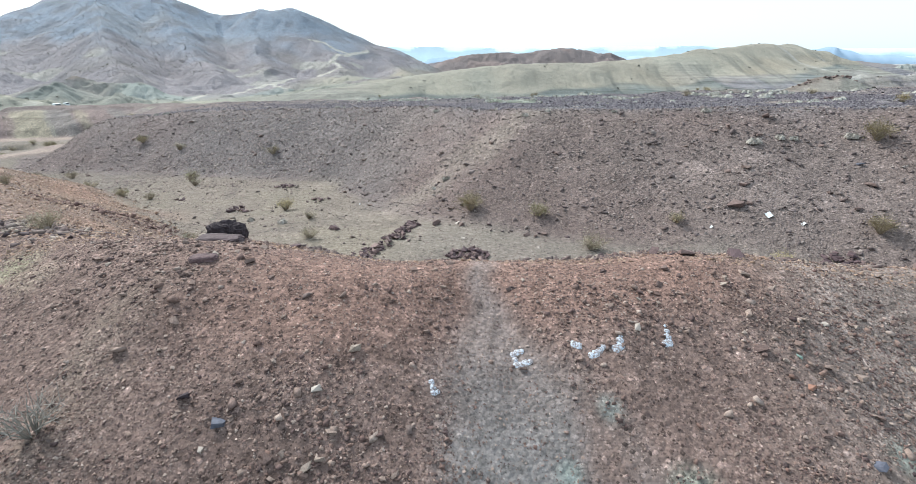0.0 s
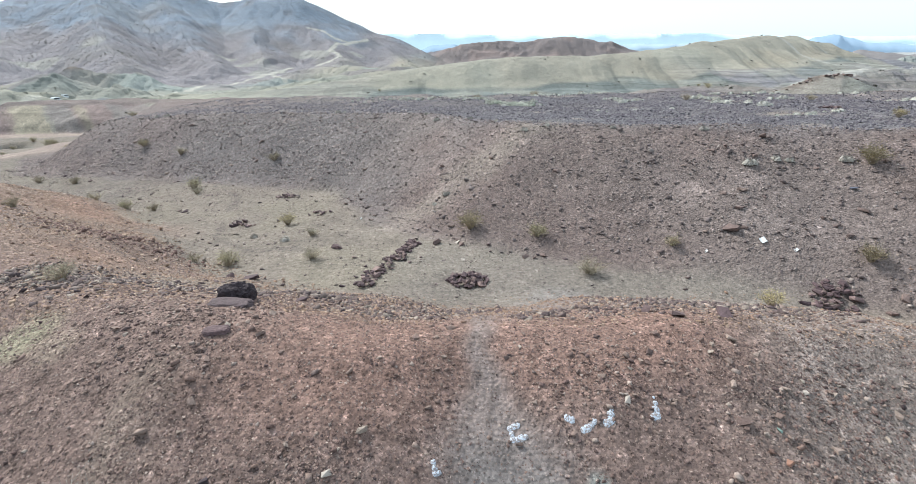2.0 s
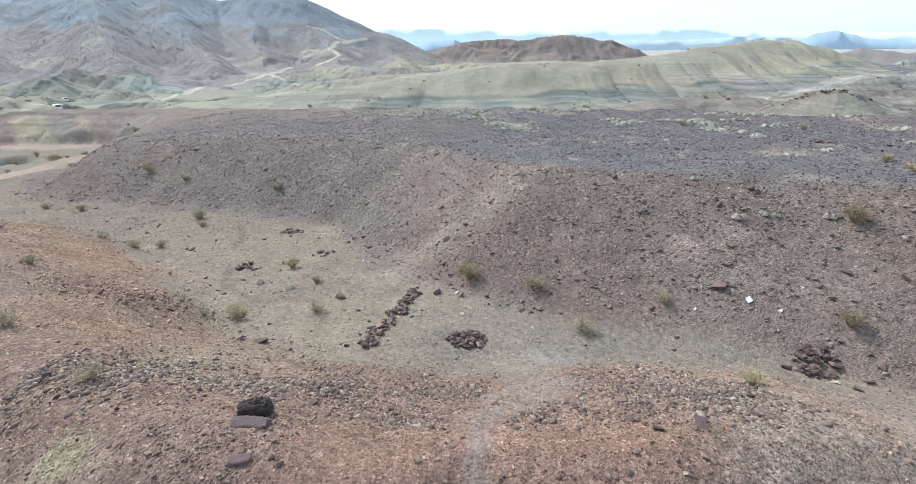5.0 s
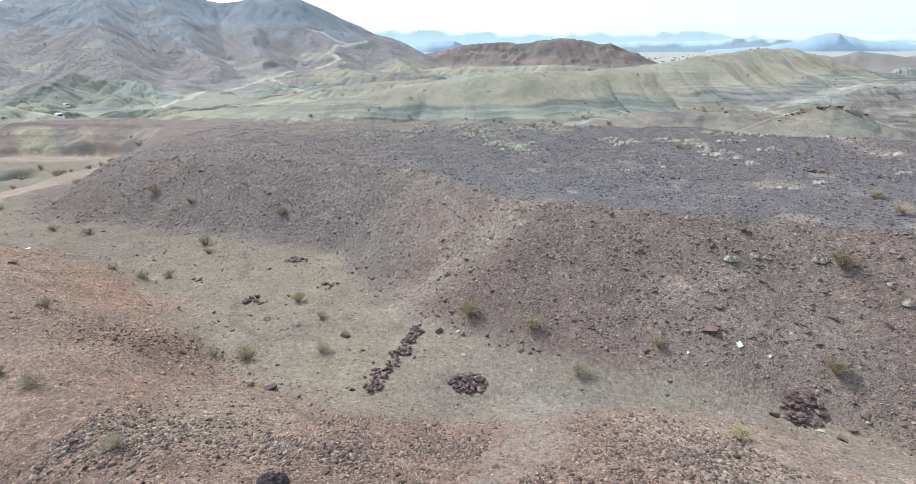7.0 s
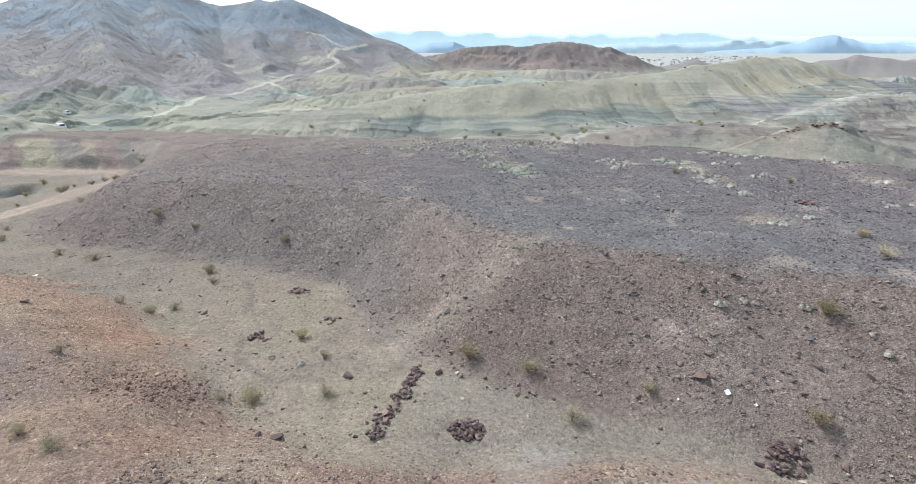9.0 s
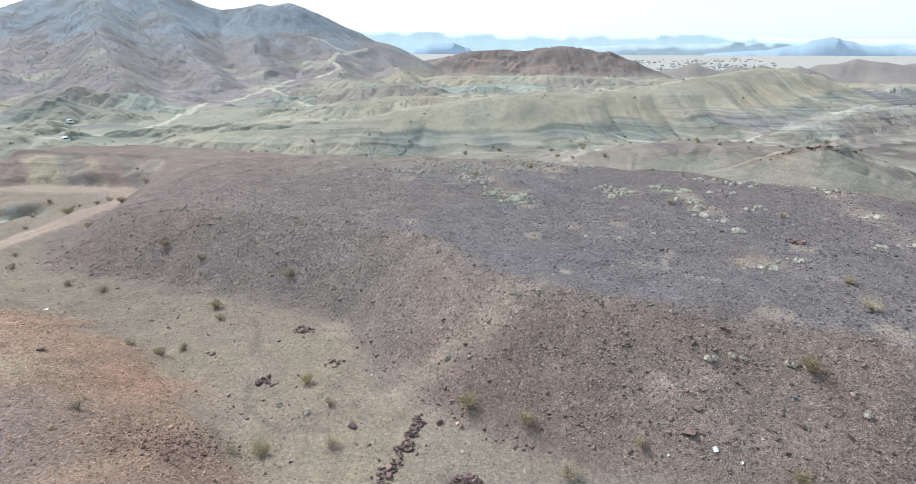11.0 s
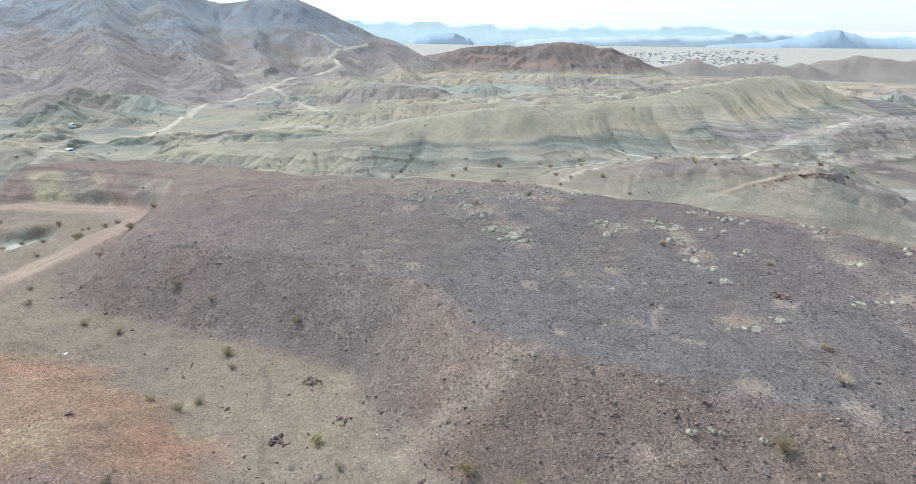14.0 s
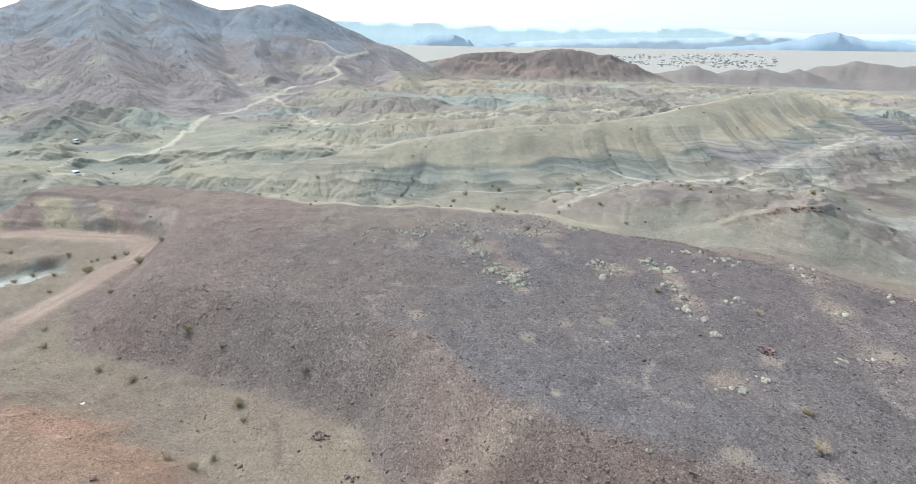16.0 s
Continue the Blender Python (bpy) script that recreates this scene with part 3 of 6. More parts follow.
def soil(x, y, z):
    """Base colour of the ground and how stony it is."""
    n = len(x)
    far = np.hypot(x, y)
    w1, w2, w3 = vnoise(x, y, 6, 201), vnoise(x, y, 2.4, 202), fbm(x, y, 30, 3, 203)
    c = np.tile(np.array(lin(138, 123, 106)), (n, 1))
    c = blend(c, lin(145, 132, 108), step(0.2, 0.8, w1 + 0.4 * w2) * 0.6)
    c = blend(c, lin(132, 121, 110), step(0.0, 0.6, vnoise(x, y, 11, 204)) * 0.6)
    c = blend(c, lin(124, 111, 97), step(-22, -34, x + 3 * w1) * 0.5)
    stony = np.full(n, 0.5)
    # mesa: slope and dark desert pavement on top
    poly = [(a, b, 0) for a, b in RIM]
    d, _, run = near(x, y, poly + poly[:1])
    d = np.where(inside(x, y, RIM), -d, d)
    slope = step(12.0 + 1.5 * step(12, 18, x), 9.6 + 1.5 * step(12, 18, x), d + 0.8 * w1 + 0.4 * w2)
    c = blend(c, lin(131, 116, 109), slope)
    c = blend(c, lin(130, 107, 99), slope * step(0.15, 0.75, vnoise(x, y, 8, 205) + 0.25 * w2) * 0.7)
    c = blend(c, lin(118, 109, 107), slope * step(-2, -12, x + 2 * w1) * 0.8)
    c = blend(c, lin(128, 106, 97), slope * step(-8, -3, x + w1) * step(38, 32, y) * (0.55 + 0.25 * step(15, 8, x + 2 * w1)))
    c = blend(c, lin(140, 127, 114), slope * step(0.3, 0.8, vnoise(x, y, 5, 206)) * 0.1)
    top = step(1.5, -2.0, d + 0.8 * w1 + 0.5 * w2)
    c = blend(c, lin(110, 105, 109), top)
    c = blend(c, lin(116, 102, 102), top * step(40, 75, x + 0.5 * y + 8 * w3) * 0.6)
    c = blend(c, lin(118, 106, 102), top * step(0.2, 0.8, fbm(x, y, 22, 3, 207)) * 0.5)
    c = blend(c, lin(122, 108, 102), top * step(2, -18, x + 5 * w1 - 0.15 * (y - 55)) * 0.85)
    c = blend(c, lin(140, 126, 112), top * step(82, 96, y + 3 * w1) * 0.6)
    stony = np.where(d < 9, 0.9, stony)
    bank = step(15, 12, d) * step(0.5, 2, d) * step(-48, -56, x) * step(90, 97, y) * step(119, 116, y + 0.05 * x + 6)
    c = blend(c, lin(146, 122, 114), bank)
    c = blend(c, lin(178, 168, 128), bank * step(0.0, 0.35, vnoise(x + 0.9 * y + 0.6 * w2, 0.1 * y, 2.8, 251)) * 0.6)
    c = blend(c, lin(138, 134, 126), bank * step(0.0, 0.4, vnoise(x + 0.9 * y + 0.6 * w2, 0.1 * y, 3.4, 252)) * 0.6)
    gd, _, _ = near(x, y, [(-112, 70, 0), (-98, 74, 0), (-88, 78, 0), (-80, 85, 0)])
    c = blend(c, lin(146, 156, 148), step(5.5, 3.5, gd + w2) * 0.8)
    c = blend(c, lin(186, 190, 186), step(1.6, 0.8, gd + w2) * 0.7)
    wash, _, _ = near(x, y, [(-8.5, 25.8, 0), (-12.2, 26.0, 0), (-15, 28.5, 0), (-16.5, 33, 0), (-18.5, 40, 0), (-24, 46, 0)])
    c = blend(c, lin(108, 96, 88), step(0.3, 0.08, wash + 0.3 * w2) * 0.45)
    bank2, _, _ = near(x, y, [(-52, 49, 0), (-47.8, 47.1, 0), (-44, 45.2, 0), (-41.5, 45.3, 0), (-38, 47, 0), (-33, 48.4, 0), (-29, 48, 0)])
    c = blend(c, lin(112, 98, 86), step(0.6, 0.15, bank2 + 0.3 * w2) * 0.6)
    # lighter stony spine of the spur, reddish flank beside it
    sd, sw, _ = near(x, y, [(7, 36.5, 0.8), (4.6, 35, 1.4), (1.2, 33, 1.6), (-2.8, 30.6, 1.4), (-6, 28.4, 0.8)])
    c = blend(c, lin(128, 108, 102), (1 - bank) * np.maximum(slope, top) * step(-24, -36, x + 3 * w1) * (0.5 + 0.4 * step(-0.4, 0.4, w1)))
    c = blend(c, lin(150, 135, 118), step(2.3, 0.2, sd / sw + 0.7 * w2 + 0.5 * vnoise(x, y, 1.1, 216)) * 0.5)
    # curved wheel tracks on the pavement
    for line in ([(12.6, 38.5, 0), (13.9, 40.2, 0), (15.9, 40.9, 0), (17.5, 40.3, 0)], [(20.4, 43.8, 0), (18.9, 41.8, 0), (18.3, 39.4, 0), (19.2, 37.5, 0), (21.0, 36.6, 0)],
                 [(47, 55, 0), (45.4, 50.7, 0), (45.0, 46.8, 0), (44.2, 43.4, 0), (41.2, 40.4, 0), (40.1, 37.0, 0), (40.5, 34, 0)]):
        td, _, _ = near(x, y, line)
        c = blend(c, lin(160, 144, 134), step(0.45, 0.12, td + 0.2 * w2) * 0.5)
    c = blend(c, lin(136, 120, 112), step(2.5, 0.5, np.abs(near(x, y, [(49, 60, 0), (45, 48, 0), (42, 36, 0)])[0]) + w1) * top * 0.5)
    # bare pale pads on the pavement
    for px, py, pr in ((9.1, 38.3, 0.55), (9.1, 38.3, 0.5), (-5.3, 54.3, 1.5), (13, 52, 0.9), (8, 49, 1.1), (8.5, 62, 1.5), (18.3, 52.9, 1.3), (15.6, 79.7, 1.8), (17.1, 75.6, 1.4), (-9, 64, 0.9), (22, 30.6, 1.3), (28, 27.6, 1.2), (-9, 80, 2.2), (-20, 72, 1.2), (33, 44, 1.2), (46, 44, 2)):
        k = step(1.15, 0.6, np.hypot((x - px), (y - py) * 1.1) / pr + 0.25 * w2)
        c = blend(c, lin(160, 142, 124), k * 0.6)
        stony = np.where(k > 0.5, 0.3, stony)
    # paler soil between the cushion shrubs
    for px, py, sx, sy in ((7, 69, 3.6, 4.6), (4, 79, 5, 5), (14, 86, 7, 4), (24, 69, 3.4, 2.6), (31, 66, 3, 4.5), (30.4, 58, 2.2, 4), (48, 56, 2.6, 2.6), (26, 40.5, 3, 1.6), (42, 75, 6, 2.5), (53, 65, 4, 4)):
        k = step(1.2, 0.3, np.hypot((x - px) / sx, (y - py) / sy) + 0.35 * w1 + 0.3 * w2)
        c = blend(c, lin(150, 132, 117), k * top * 0.85)
    # berm and the mound on the left
    bd, bz, brun = near(x, y, BERM)
    on = step(9.0, 6.5, bd + 0.8 * w1) * step(-70, -40, x) * step(-0.6, 0.4, z)
    c = blend(c, lin(136, 107, 94), on)
    c = blend(c, lin(146, 126, 113), on * step(4, 8, x + w1))
    c = blend(c, lin(156, 110, 88), 0.6 * on * step(2.2, 0.4, np.abs(bd - 0.4) + 0.7 * w2) * step(-7, -2, x) * step(8, 5, x))
    c = blend(c, lin(143, 124, 104), on * step(-5, -8, x + w1) * step(0.2, -0.3, w2) * step(-13, -11, x) * 0.8)
    mound = on * step(-12, -17, x + 2 * w1)
    c = blend(c, lin(146, 118, 98), mound)
    for px, py, sx, sy, col in ((-22.5, 29.5, 4.5, 3.0, (172, 120, 90)), (-40, 40, 5, 3, (170, 120, 94)), (-30, 34, 6, 3, (156, 118, 92)), (-16.8, 22.8, 4.2, 2.6, (122, 94, 84)), (-12.4, 17.3, 3.6, 1.5, (176, 122, 92)), (-30, 27, 3, 2, (152, 142, 112)), (-27, 22, 5, 3, (120, 104, 104)), (-22, 19, 4, 3, (120, 104, 104))):
        c = blend(c, lin(*col), 0.65 * step(-13, -16, x + w1) * step(1.5, 0.3, np.hypot((x - px) / sx, (y - py) / sy) + 0.4 * w1 + 0.3 * w2) * step(-1.6, -0.4, z))
    stony = np.where(on > 0.5, 0.85, stony)
    # foot track worn over the berm
    pd, pw, _ = near(x, y, [(3.0, 2.0, 1.9), (1.4, 5.2, 1.5), (0.9, 6.8, 1.1), (0.55, 8.0, 0.55), (0.35, 9.2, 0.35), (0.6, 11.5, 0.7), (2.5, 15, 1.5), (4.0, 19, 1.6)])
    k = step(1.5, 0.3, pd / pw + 0.5 * w2 + 0.3 * vnoise(x, y, 0.7, 215))
    c = blend(c, lin(140, 133, 128), k * (0.5 + 0.4 * step(7.5, 5.5, y)))
    stony = np.where(k > 0.5, 0.45, stony)
    for px, py, pr, col in ((3.3, 5.3, 0.6, (150, 160, 138)), (6.9, 6.0, 0.45, (150, 158, 140)), (-9.6, 9.4, 1.1, (160, 152, 112)), (-8.4, 8.9, 0.7, (170, 146, 120)), (1.6, 5.6, 0.3, (140, 155, 145)), (2.4, 6.5, 0.3, (150, 156, 146))):
        c = blend(c, lin(*col), 0.75 * step(1.2, 0.4, np.hypot(x - px, y - py) / pr + 0.4 * w2))
    # badland hills behind the mesa
    beyond = step(2.0, 6.5, d + 1.5 * w1) * step(92, 104, y + 0.32 * np.maximum(x, 0) - 0.06 * np.maximum(-x, 0))
    beyond = beyond * (1 - bank)
    v1, v2, v3 = vnoise(x, y, 26, 221), vnoise(x, y, 41, 222), vnoise(x, y, 13, 224)
    tan = np.tile(np.array(lin(158, 148, 124)), (n, 1))
    tan = blend(tan, lin(150, 136, 110), step(-0.1, 0.6, v3 + 0.3 * w1) * 0.6)
    tan = blend(tan, lin(164, 160, 136), step(0.15, 0.7, v1) * 0.45)
    tan = blend(tan, lin(150, 138, 126), step(0.2, 0.7, v2) * 0.35)
    tan = blend(tan, lin(132, 114, 102), step(-100, -106, x) * step(146, 140, y + 2 * w1) * step(112, 122, y))
    tan = blend(tan, lin(170, 160, 118), np.exp(-(((x + 114) / 6) ** 2 + ((y - 132) / 6) ** 2)) * 0.9)
    # green and violet clay at the foot of the front hill
    face = step(-45, -20, x) * step(230, 200, y - 0.25 * x)
    lowness = 0.7 + 0.06 * np.clip(x - 40, 0, 200)
    clay = face * step(lowness + 0.9, lowness - 0.1, z + 0.5 * w3 + 1.6 * vnoise(x, y, 17, 228)) * step(118, 126, y) * (0.55 + 0.45 * step(-0.3, 0.3, vnoise(x, y, 11, 229)))
    c_clay = blend(np.tile(np.array(lin(108, 116, 110)), (n, 1)), lin(124, 120, 126), step(45, 75, x + 8 * v3) * step(-0.2, 0.4, v1 + 0.4 * v3))
    tan = tan * (1 - 0.9 * clay[:, None]) + c_clay * 0.9 * clay[:, None]
    strata = np.clip(0.8 * clay + 0.35 * step(0.1, 0.6, v2) * step(300, 200, y) + 0.25 * step(45, 62, x) * step(150, 132, y - 0.3 * (x - 60)), 0, 1)
    # yellowish flat between mesa and hills, stony brown low ridges on the right
    flat = step(-0.3, -1.2, z) * step(136, 128, y) * step(-30, -10, x)
    tan = blend(tan, lin(136, 129, 112), flat * 0.8)
    right = step(28, 44, x) * step(150, 132, y - 0.3 * (x - 60))
    tan = blend(tan, lin(138, 128, 114), right * 0.85)
    tan = blend(tan, lin(134, 132, 116), right * step(0.0, 0.5, vnoise(x - 0.5 * y, 0.4 * y, 9, 227)) * 0.7)
    tan = blend(tan, lin(126, 112, 110), right * step(0.1, 0.6, v3) * 0.6)
    kn, _, _ = near(x, y, KNOLL)
    tan = blend(tan, lin(134, 120, 110), step(11, 6, kn + 2 * w1) * 0.8)
    tan = blend(tan, lin(114, 102, 104), step(4, 1.5, np.hypot((x - 52) / 2.4, y - 117) + w1) * 0.7)
    tan = blend(tan, lin(164, 170, 158), right * step(0.35, 0.7, v1) * step(75, 90, x) * 0.45)
    # pale green mud hills on the left
    pale = step(-28, -60, x) * step(300, 240, y)
    tan = blend(tan, lin(139, 140, 123), pale * 0.75)
    tan = blend(tan, lin(122, 130, 118), pale * step(-0.1, 0.5, v3) * 0.7)
    tan = blend(tan, lin(160, 150, 124), pale * step(0.35, 0.8, v1) * 0.6)
    tan = blend(tan, lin(120, 124, 124), pale * step(0.45, 0.75, v2) * 0.7)
    tan = blend(tan, lin(112, 114, 120), step(1.3, 0.6, np.hypot((x + 146) / 14, (y - 202) / 7) + 0.2 * w1) * 0.8)
    tan = blend(tan, lin(172, 160, 126), pale * step(-3.6, -2.4, z + 0.4 * w1) * step(215, 205, y) * 0.4)
    # rougher mauve and buff hills further back
    back = step(200, 270, y)
    tan = blend(tan, lin(138, 128, 122), back * step(-0.3, 0.3, v2 + 0.3 * v3) * 0.8)
    tan = blend(tan, lin(154, 148, 128), back * step(0.2, 0.6, v1) * 0.5)
    tan = blend(tan, lin(140, 152, 142), back * step(0.4, 0.7, vnoise(x, y, 52, 226)) * 0.7)
    tan = tan * np.array([1.0, 1.03, 1.07])
    c = c * (1 - beyond[:, None]) + tan * beyond[:, None]
    stony = np.where(beyond > 0.5, 0.22 + 0.4 * right, stony)
    # crag of dark ledges on the low ridge
    cd, _, _ = near(x, y, [(56, 97, 0), (69, 94.5, 0), (72, 96, 0)])
    c = blend(c, lin(110, 92, 82), step(2.2, 0.8, cd + 0.8 * w2) * beyond * 0.8)
    # dark cliff cap
    kd, kz, _ = near(x, y, CLIFF)
    c = blend(c, lin(128, 112, 98), step(0.6, -0.4, kz - 0.4 - z) * step(9, 5, kd) * 0.8)
    # mountain, red hill, far right hills
    rock = step(3, 14, z + 3 * w3) * step(260, 340, y) * step(40, -60, x)
    alluv = step(255, 285, y + 0.12 * x + 5 * w1) * step(-100, -165, x - 0.35 * (y - 300) + 10 * w3)
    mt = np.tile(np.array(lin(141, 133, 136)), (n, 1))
    # haze painted into the rock colour: bluer the higher it stands
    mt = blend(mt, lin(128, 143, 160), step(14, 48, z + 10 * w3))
    mt = blend(mt, lin(138, 130, 116), step(0.2, 0.7, vnoise(x, y, 33, 231)) * 0.25)
    mt = blend(mt, lin(166, 162, 146), step(0.55, 0.75, vnoise(x, y, 24, 232)) * step(40, 15, z) * 0.7)
    mt = blend(mt, lin(112, 104, 106), step(0.1, 0.6, vnoise(x, y, 15, 233)) * 0.4)
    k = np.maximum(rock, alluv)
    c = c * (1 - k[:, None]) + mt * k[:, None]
    stony = np.where(k > 0.5, 0.9, stony)
    strata = strata * (1 - k)
    rd, _, _ = near(x, y, REDHILL)
    red = step(-4, 4, z) * step(150, 90, rd) * step(480, 540, y) * step(-45, -5, x + 8 * w3)
    c = blend(c, lin(128, 114, 111), red)
    c = blend(c, lin(122, 108, 104), red * step(-0.1, 0.4, vnoise(x, y, 34, 241)))
    c = blend(c, lin(150, 126, 117), red * step(0.3, 0.6, vnoise(x, y, 19, 242)) * 0.7)
    dark = step(560, 640, y) * step(240, 320, x)
    c = blend(c, lin(134, 126, 124), dark * step(-34, -20, z))
    # pale tracks
    for name, line in TRACKS.items():
        td, tw, _ = near(x, y, line)
        main = name in ("climb", "fork", "top", "low", "spur")
        c = blend(c, lin(186, 180, 160) if main else lin(172, 168, 156), step(1.2, 0.6, td / (tw * (0.75 if main else 0.8)) + 0.3 * w1 + 0.25 * w2) * (0.78 if main else 0.68))
    nd, _, _ = near(x, y, ROAD_NEAR)
    c = blend(c, lin(152, 129, 115), step(3.2, 2.0, nd + 0.3 * w2))
    c = blend(c, lin(176, 154, 132), step(0.5, 0.2, np.abs(nd - 0.9)) * step(0.4, -0.2, w1) * 0.5)
    # far plain, its soil paled and cooled by haze put into the colour
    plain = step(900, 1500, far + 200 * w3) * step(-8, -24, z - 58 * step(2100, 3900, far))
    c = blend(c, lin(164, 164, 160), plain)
    stony = np.where(plain > 0.5, 0.1, stony)
    # earth under thin overcast is greyer than it looks
    grey = c @ np.array([0.3, 0.5, 0.2])
    c = grey[:, None] + (c - grey[:, None]) * 0.64
    return np.clip(c * 1.12, 0.01, 0.9), np.clip(stony, 0, 1), strata


def paint_soil(me, col, stony, strata):
    rgba = np.ones((len(col), 4), np.float32)
    rgba[:, :3] = col
    me.attributes.new("soil", "FLOAT_COLOR", "POINT").data.foreach_set("color", rgba.ravel())
    me.attributes.new("stony", "FLOAT", "POINT").data.foreach_set("value", stony.astype(np.float32))
    me.attributes.new("strata", "FLOAT", "POINT").data.foreach_set("value", strata.astype(np.float32))
    at = np.empty(3 * len(me.vertices), np.float32)
    me.vertices.foreach_get("co", at)
    far = np.hypot(at[0::3], at[1::3])
    me.attributes.new("rugged", "FLOAT", "POINT").data.foreach_set("value", (step(100, 150, far) * step(1500, 800, far)).astype(np.float32))


def build_ground():
    turns = np.concatenate([np.linspace(-51, 51, 580), np.linspace(51, 309, 60)[1:-1]])
    rings = np.concatenate([np.geomspace(1.8, 120, 250), np.geomspace(120, 720, 360)[1:], np.geomspace(720, 6800, 80)[1:]])
    nt, nr = len(turns), len(rings)
    a = np.radians(turns)
    x = (rings[:, None] * np.sin(a)[None, :]).ravel()
    y = (rings[:, None] * np.cos(a)[None, :]).ravel()
    z = land(x, y)
    col, stony, strata = soil(x, y, z)
    verts = np.column_stack([x, y, z])
    verts = np.vstack([verts, [[0, 0, float(land(np.array([0.0]), np.array([0.0]))[0])]]])
    i, j = np.meshgrid(np.arange(nr - 1), np.arange(nt), indexing="ij")
    jn = (j + 1) % nt
    quads = np.stack([i * nt + j, i * nt + jn, (i + 1) * nt + jn, (i + 1) * nt + j], -1).reshape(-1, 4)[:, ::-1]
    faces = quads.tolist() + [(len(verts) - 1, k, (k + 1) % nt) for k in range(nt)]
    me = bpy.data.meshes.new("ground")
    me.from_pydata(verts.tolist(), [], faces)
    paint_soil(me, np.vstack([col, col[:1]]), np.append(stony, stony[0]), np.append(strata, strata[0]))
    away = np.repeat((rings[:-1] < 132) | (rings[:-1] > 700), nt)
    me.polygons.foreach_set("use_smooth", np.concatenate([away, np.ones(nt, bool)]))
    me.materials.append(SOIL)
    me.update()
    return tagged(new("ground", me), "red-brown stony desert ground with mesa, berm, badlands and mountain", "desert ground", kind="structure")


GROUND = build_ground()


# ---------------------------------------------------------------- building helpers
rng = np.random.default_rng(7)


def ground_z(x, y):
    return float(land(np.array([x]), np.array([y]))[0])


def thing(name, x, y, z, label, category, group="", turn=0.0):
    ob = new(name)
    ob.empty_display_size = 0.2
    ob.matrix_basis = pose(x, y, z, 0, 0, turn)
    return tagged(ob, label, category, group)


def mesh_of(name, verts, faces, material, smooth=False):
    me = bpy.data.meshes.new(name)
    me.from_pydata([tuple(v) for v in verts], [], [tuple(f) for f in faces])
    me.materials.append(material)
    if smooth:
        me.polygons.foreach_set("use_smooth", np.ones(len(me.polygons), bool))
    me.update()
    return me


def part(name, me, parent, m=None, label=""):
    ob = new(name, me)
    ob.parent = parent
    if m is not None:
        ob.matrix_basis = m
    return tagged(ob, label)


def hull(points):
    """The convex hull of some points, as arrays of corners and triangles."""
    bm = bmesh.new()
    for p in points:
        bm.verts.new(p)
    res = bmesh.ops.convex_hull(bm, input=bm.verts)
    bmesh.ops.delete(bm, geom=[g for g in res["geom_interior"] if isinstance(g, bmesh.types.BMVert)], context="VERTS")
    bmesh.ops.triangulate(bm, faces=bm.faces)
    bm.verts.index_update()
    v = np.array([p.co[:] for p in bm.verts])
    f = np.array([[p.index for p in t.verts] for t in bm.faces])
    bm.free()
    return v, f


def stone_form(seed, flat, rough):
    """A broken, angular stone about 1 across: a block with crooked faces and one corner knocked off."""
    r = np.random.default_rng(seed)
    a, b = r.uniform(0.55, 0.85), flat * r.uniform(0.42, 0.62)
    p = np.array([(i, j * a, k * b) for i in (-0.5, 0.5) for j in (-0.5, 0.5) for k in (-0.5, 0.5)])
    p += r.uniform(-rough, rough, (8, 3)) * np.array([1, a, b])
    p[int(r.integers(0, 4)) * 2 + 1] *= r.uniform(0.3, 0.6)
    return hull(0.82 * p)


STONES = [stone_form(100 + k, f, 0.2) for k, f in enumerate((1.0, 0.8, 0.6, 0.9, 0.7, 0.5, 1.0, 0.75))]
CHIPS = [stone_form(200 + k, f, 0.24) for k, f in enumerate((0.9, 0.6, 0.45, 0.7, 0.5, 0.8, 0.4, 0.6))]


def pebble_form(seed):
    """A small sharp chip: four corners in the ground and a lopsided point above."""
    r = np.random.default_rng(seed)
    v = np.array([(-0.5, -0.32, -0.15), (0.5, -0.28, -0.15), (0.45, 0.32, -0.15), (-0.45, 0.36, -0.15), (r.uniform(-0.42, 0.42), r.uniform(-0.3, 0.3), 0.5)])
    v[:4, :2] += r.uniform(-0.2, 0.2, (4, 2))
    v[4, 2] *= r.uniform(0.5, 1.1)
    return v, np.array([(0, 1, 4), (1, 2, 4), (2, 3, 4), (3, 0, 4)])


PEBBLES = [pebble_form(300 + k) for k in range(14)]


def turn_matrices(n, r, tip=0.4):
    a, b, c = r.uniform(0, 2 * math.pi, n), r.normal(0, tip, n), r.normal(0, tip, n)
    ca, sa, cb, sb, cc, sc = np.cos(a), np.sin(a), np.cos(b), np.sin(b), np.cos(c), np.sin(c)
    z, o = np.zeros(n), np.ones(n)
    rz = np.stack([ca, -sa, z, sa, ca, z, z, z, o], -1).reshape(n, 3, 3)
    rx = np.stack([o, z, z, z, cb, -sb, z, sb, cb], -1).reshape(n, 3, 3)
    ry = np.stack([cc, z, sc, z, o, z, -sc, z, cc], -1).reshape(n, 3, 3)
    return rz @ rx @ ry


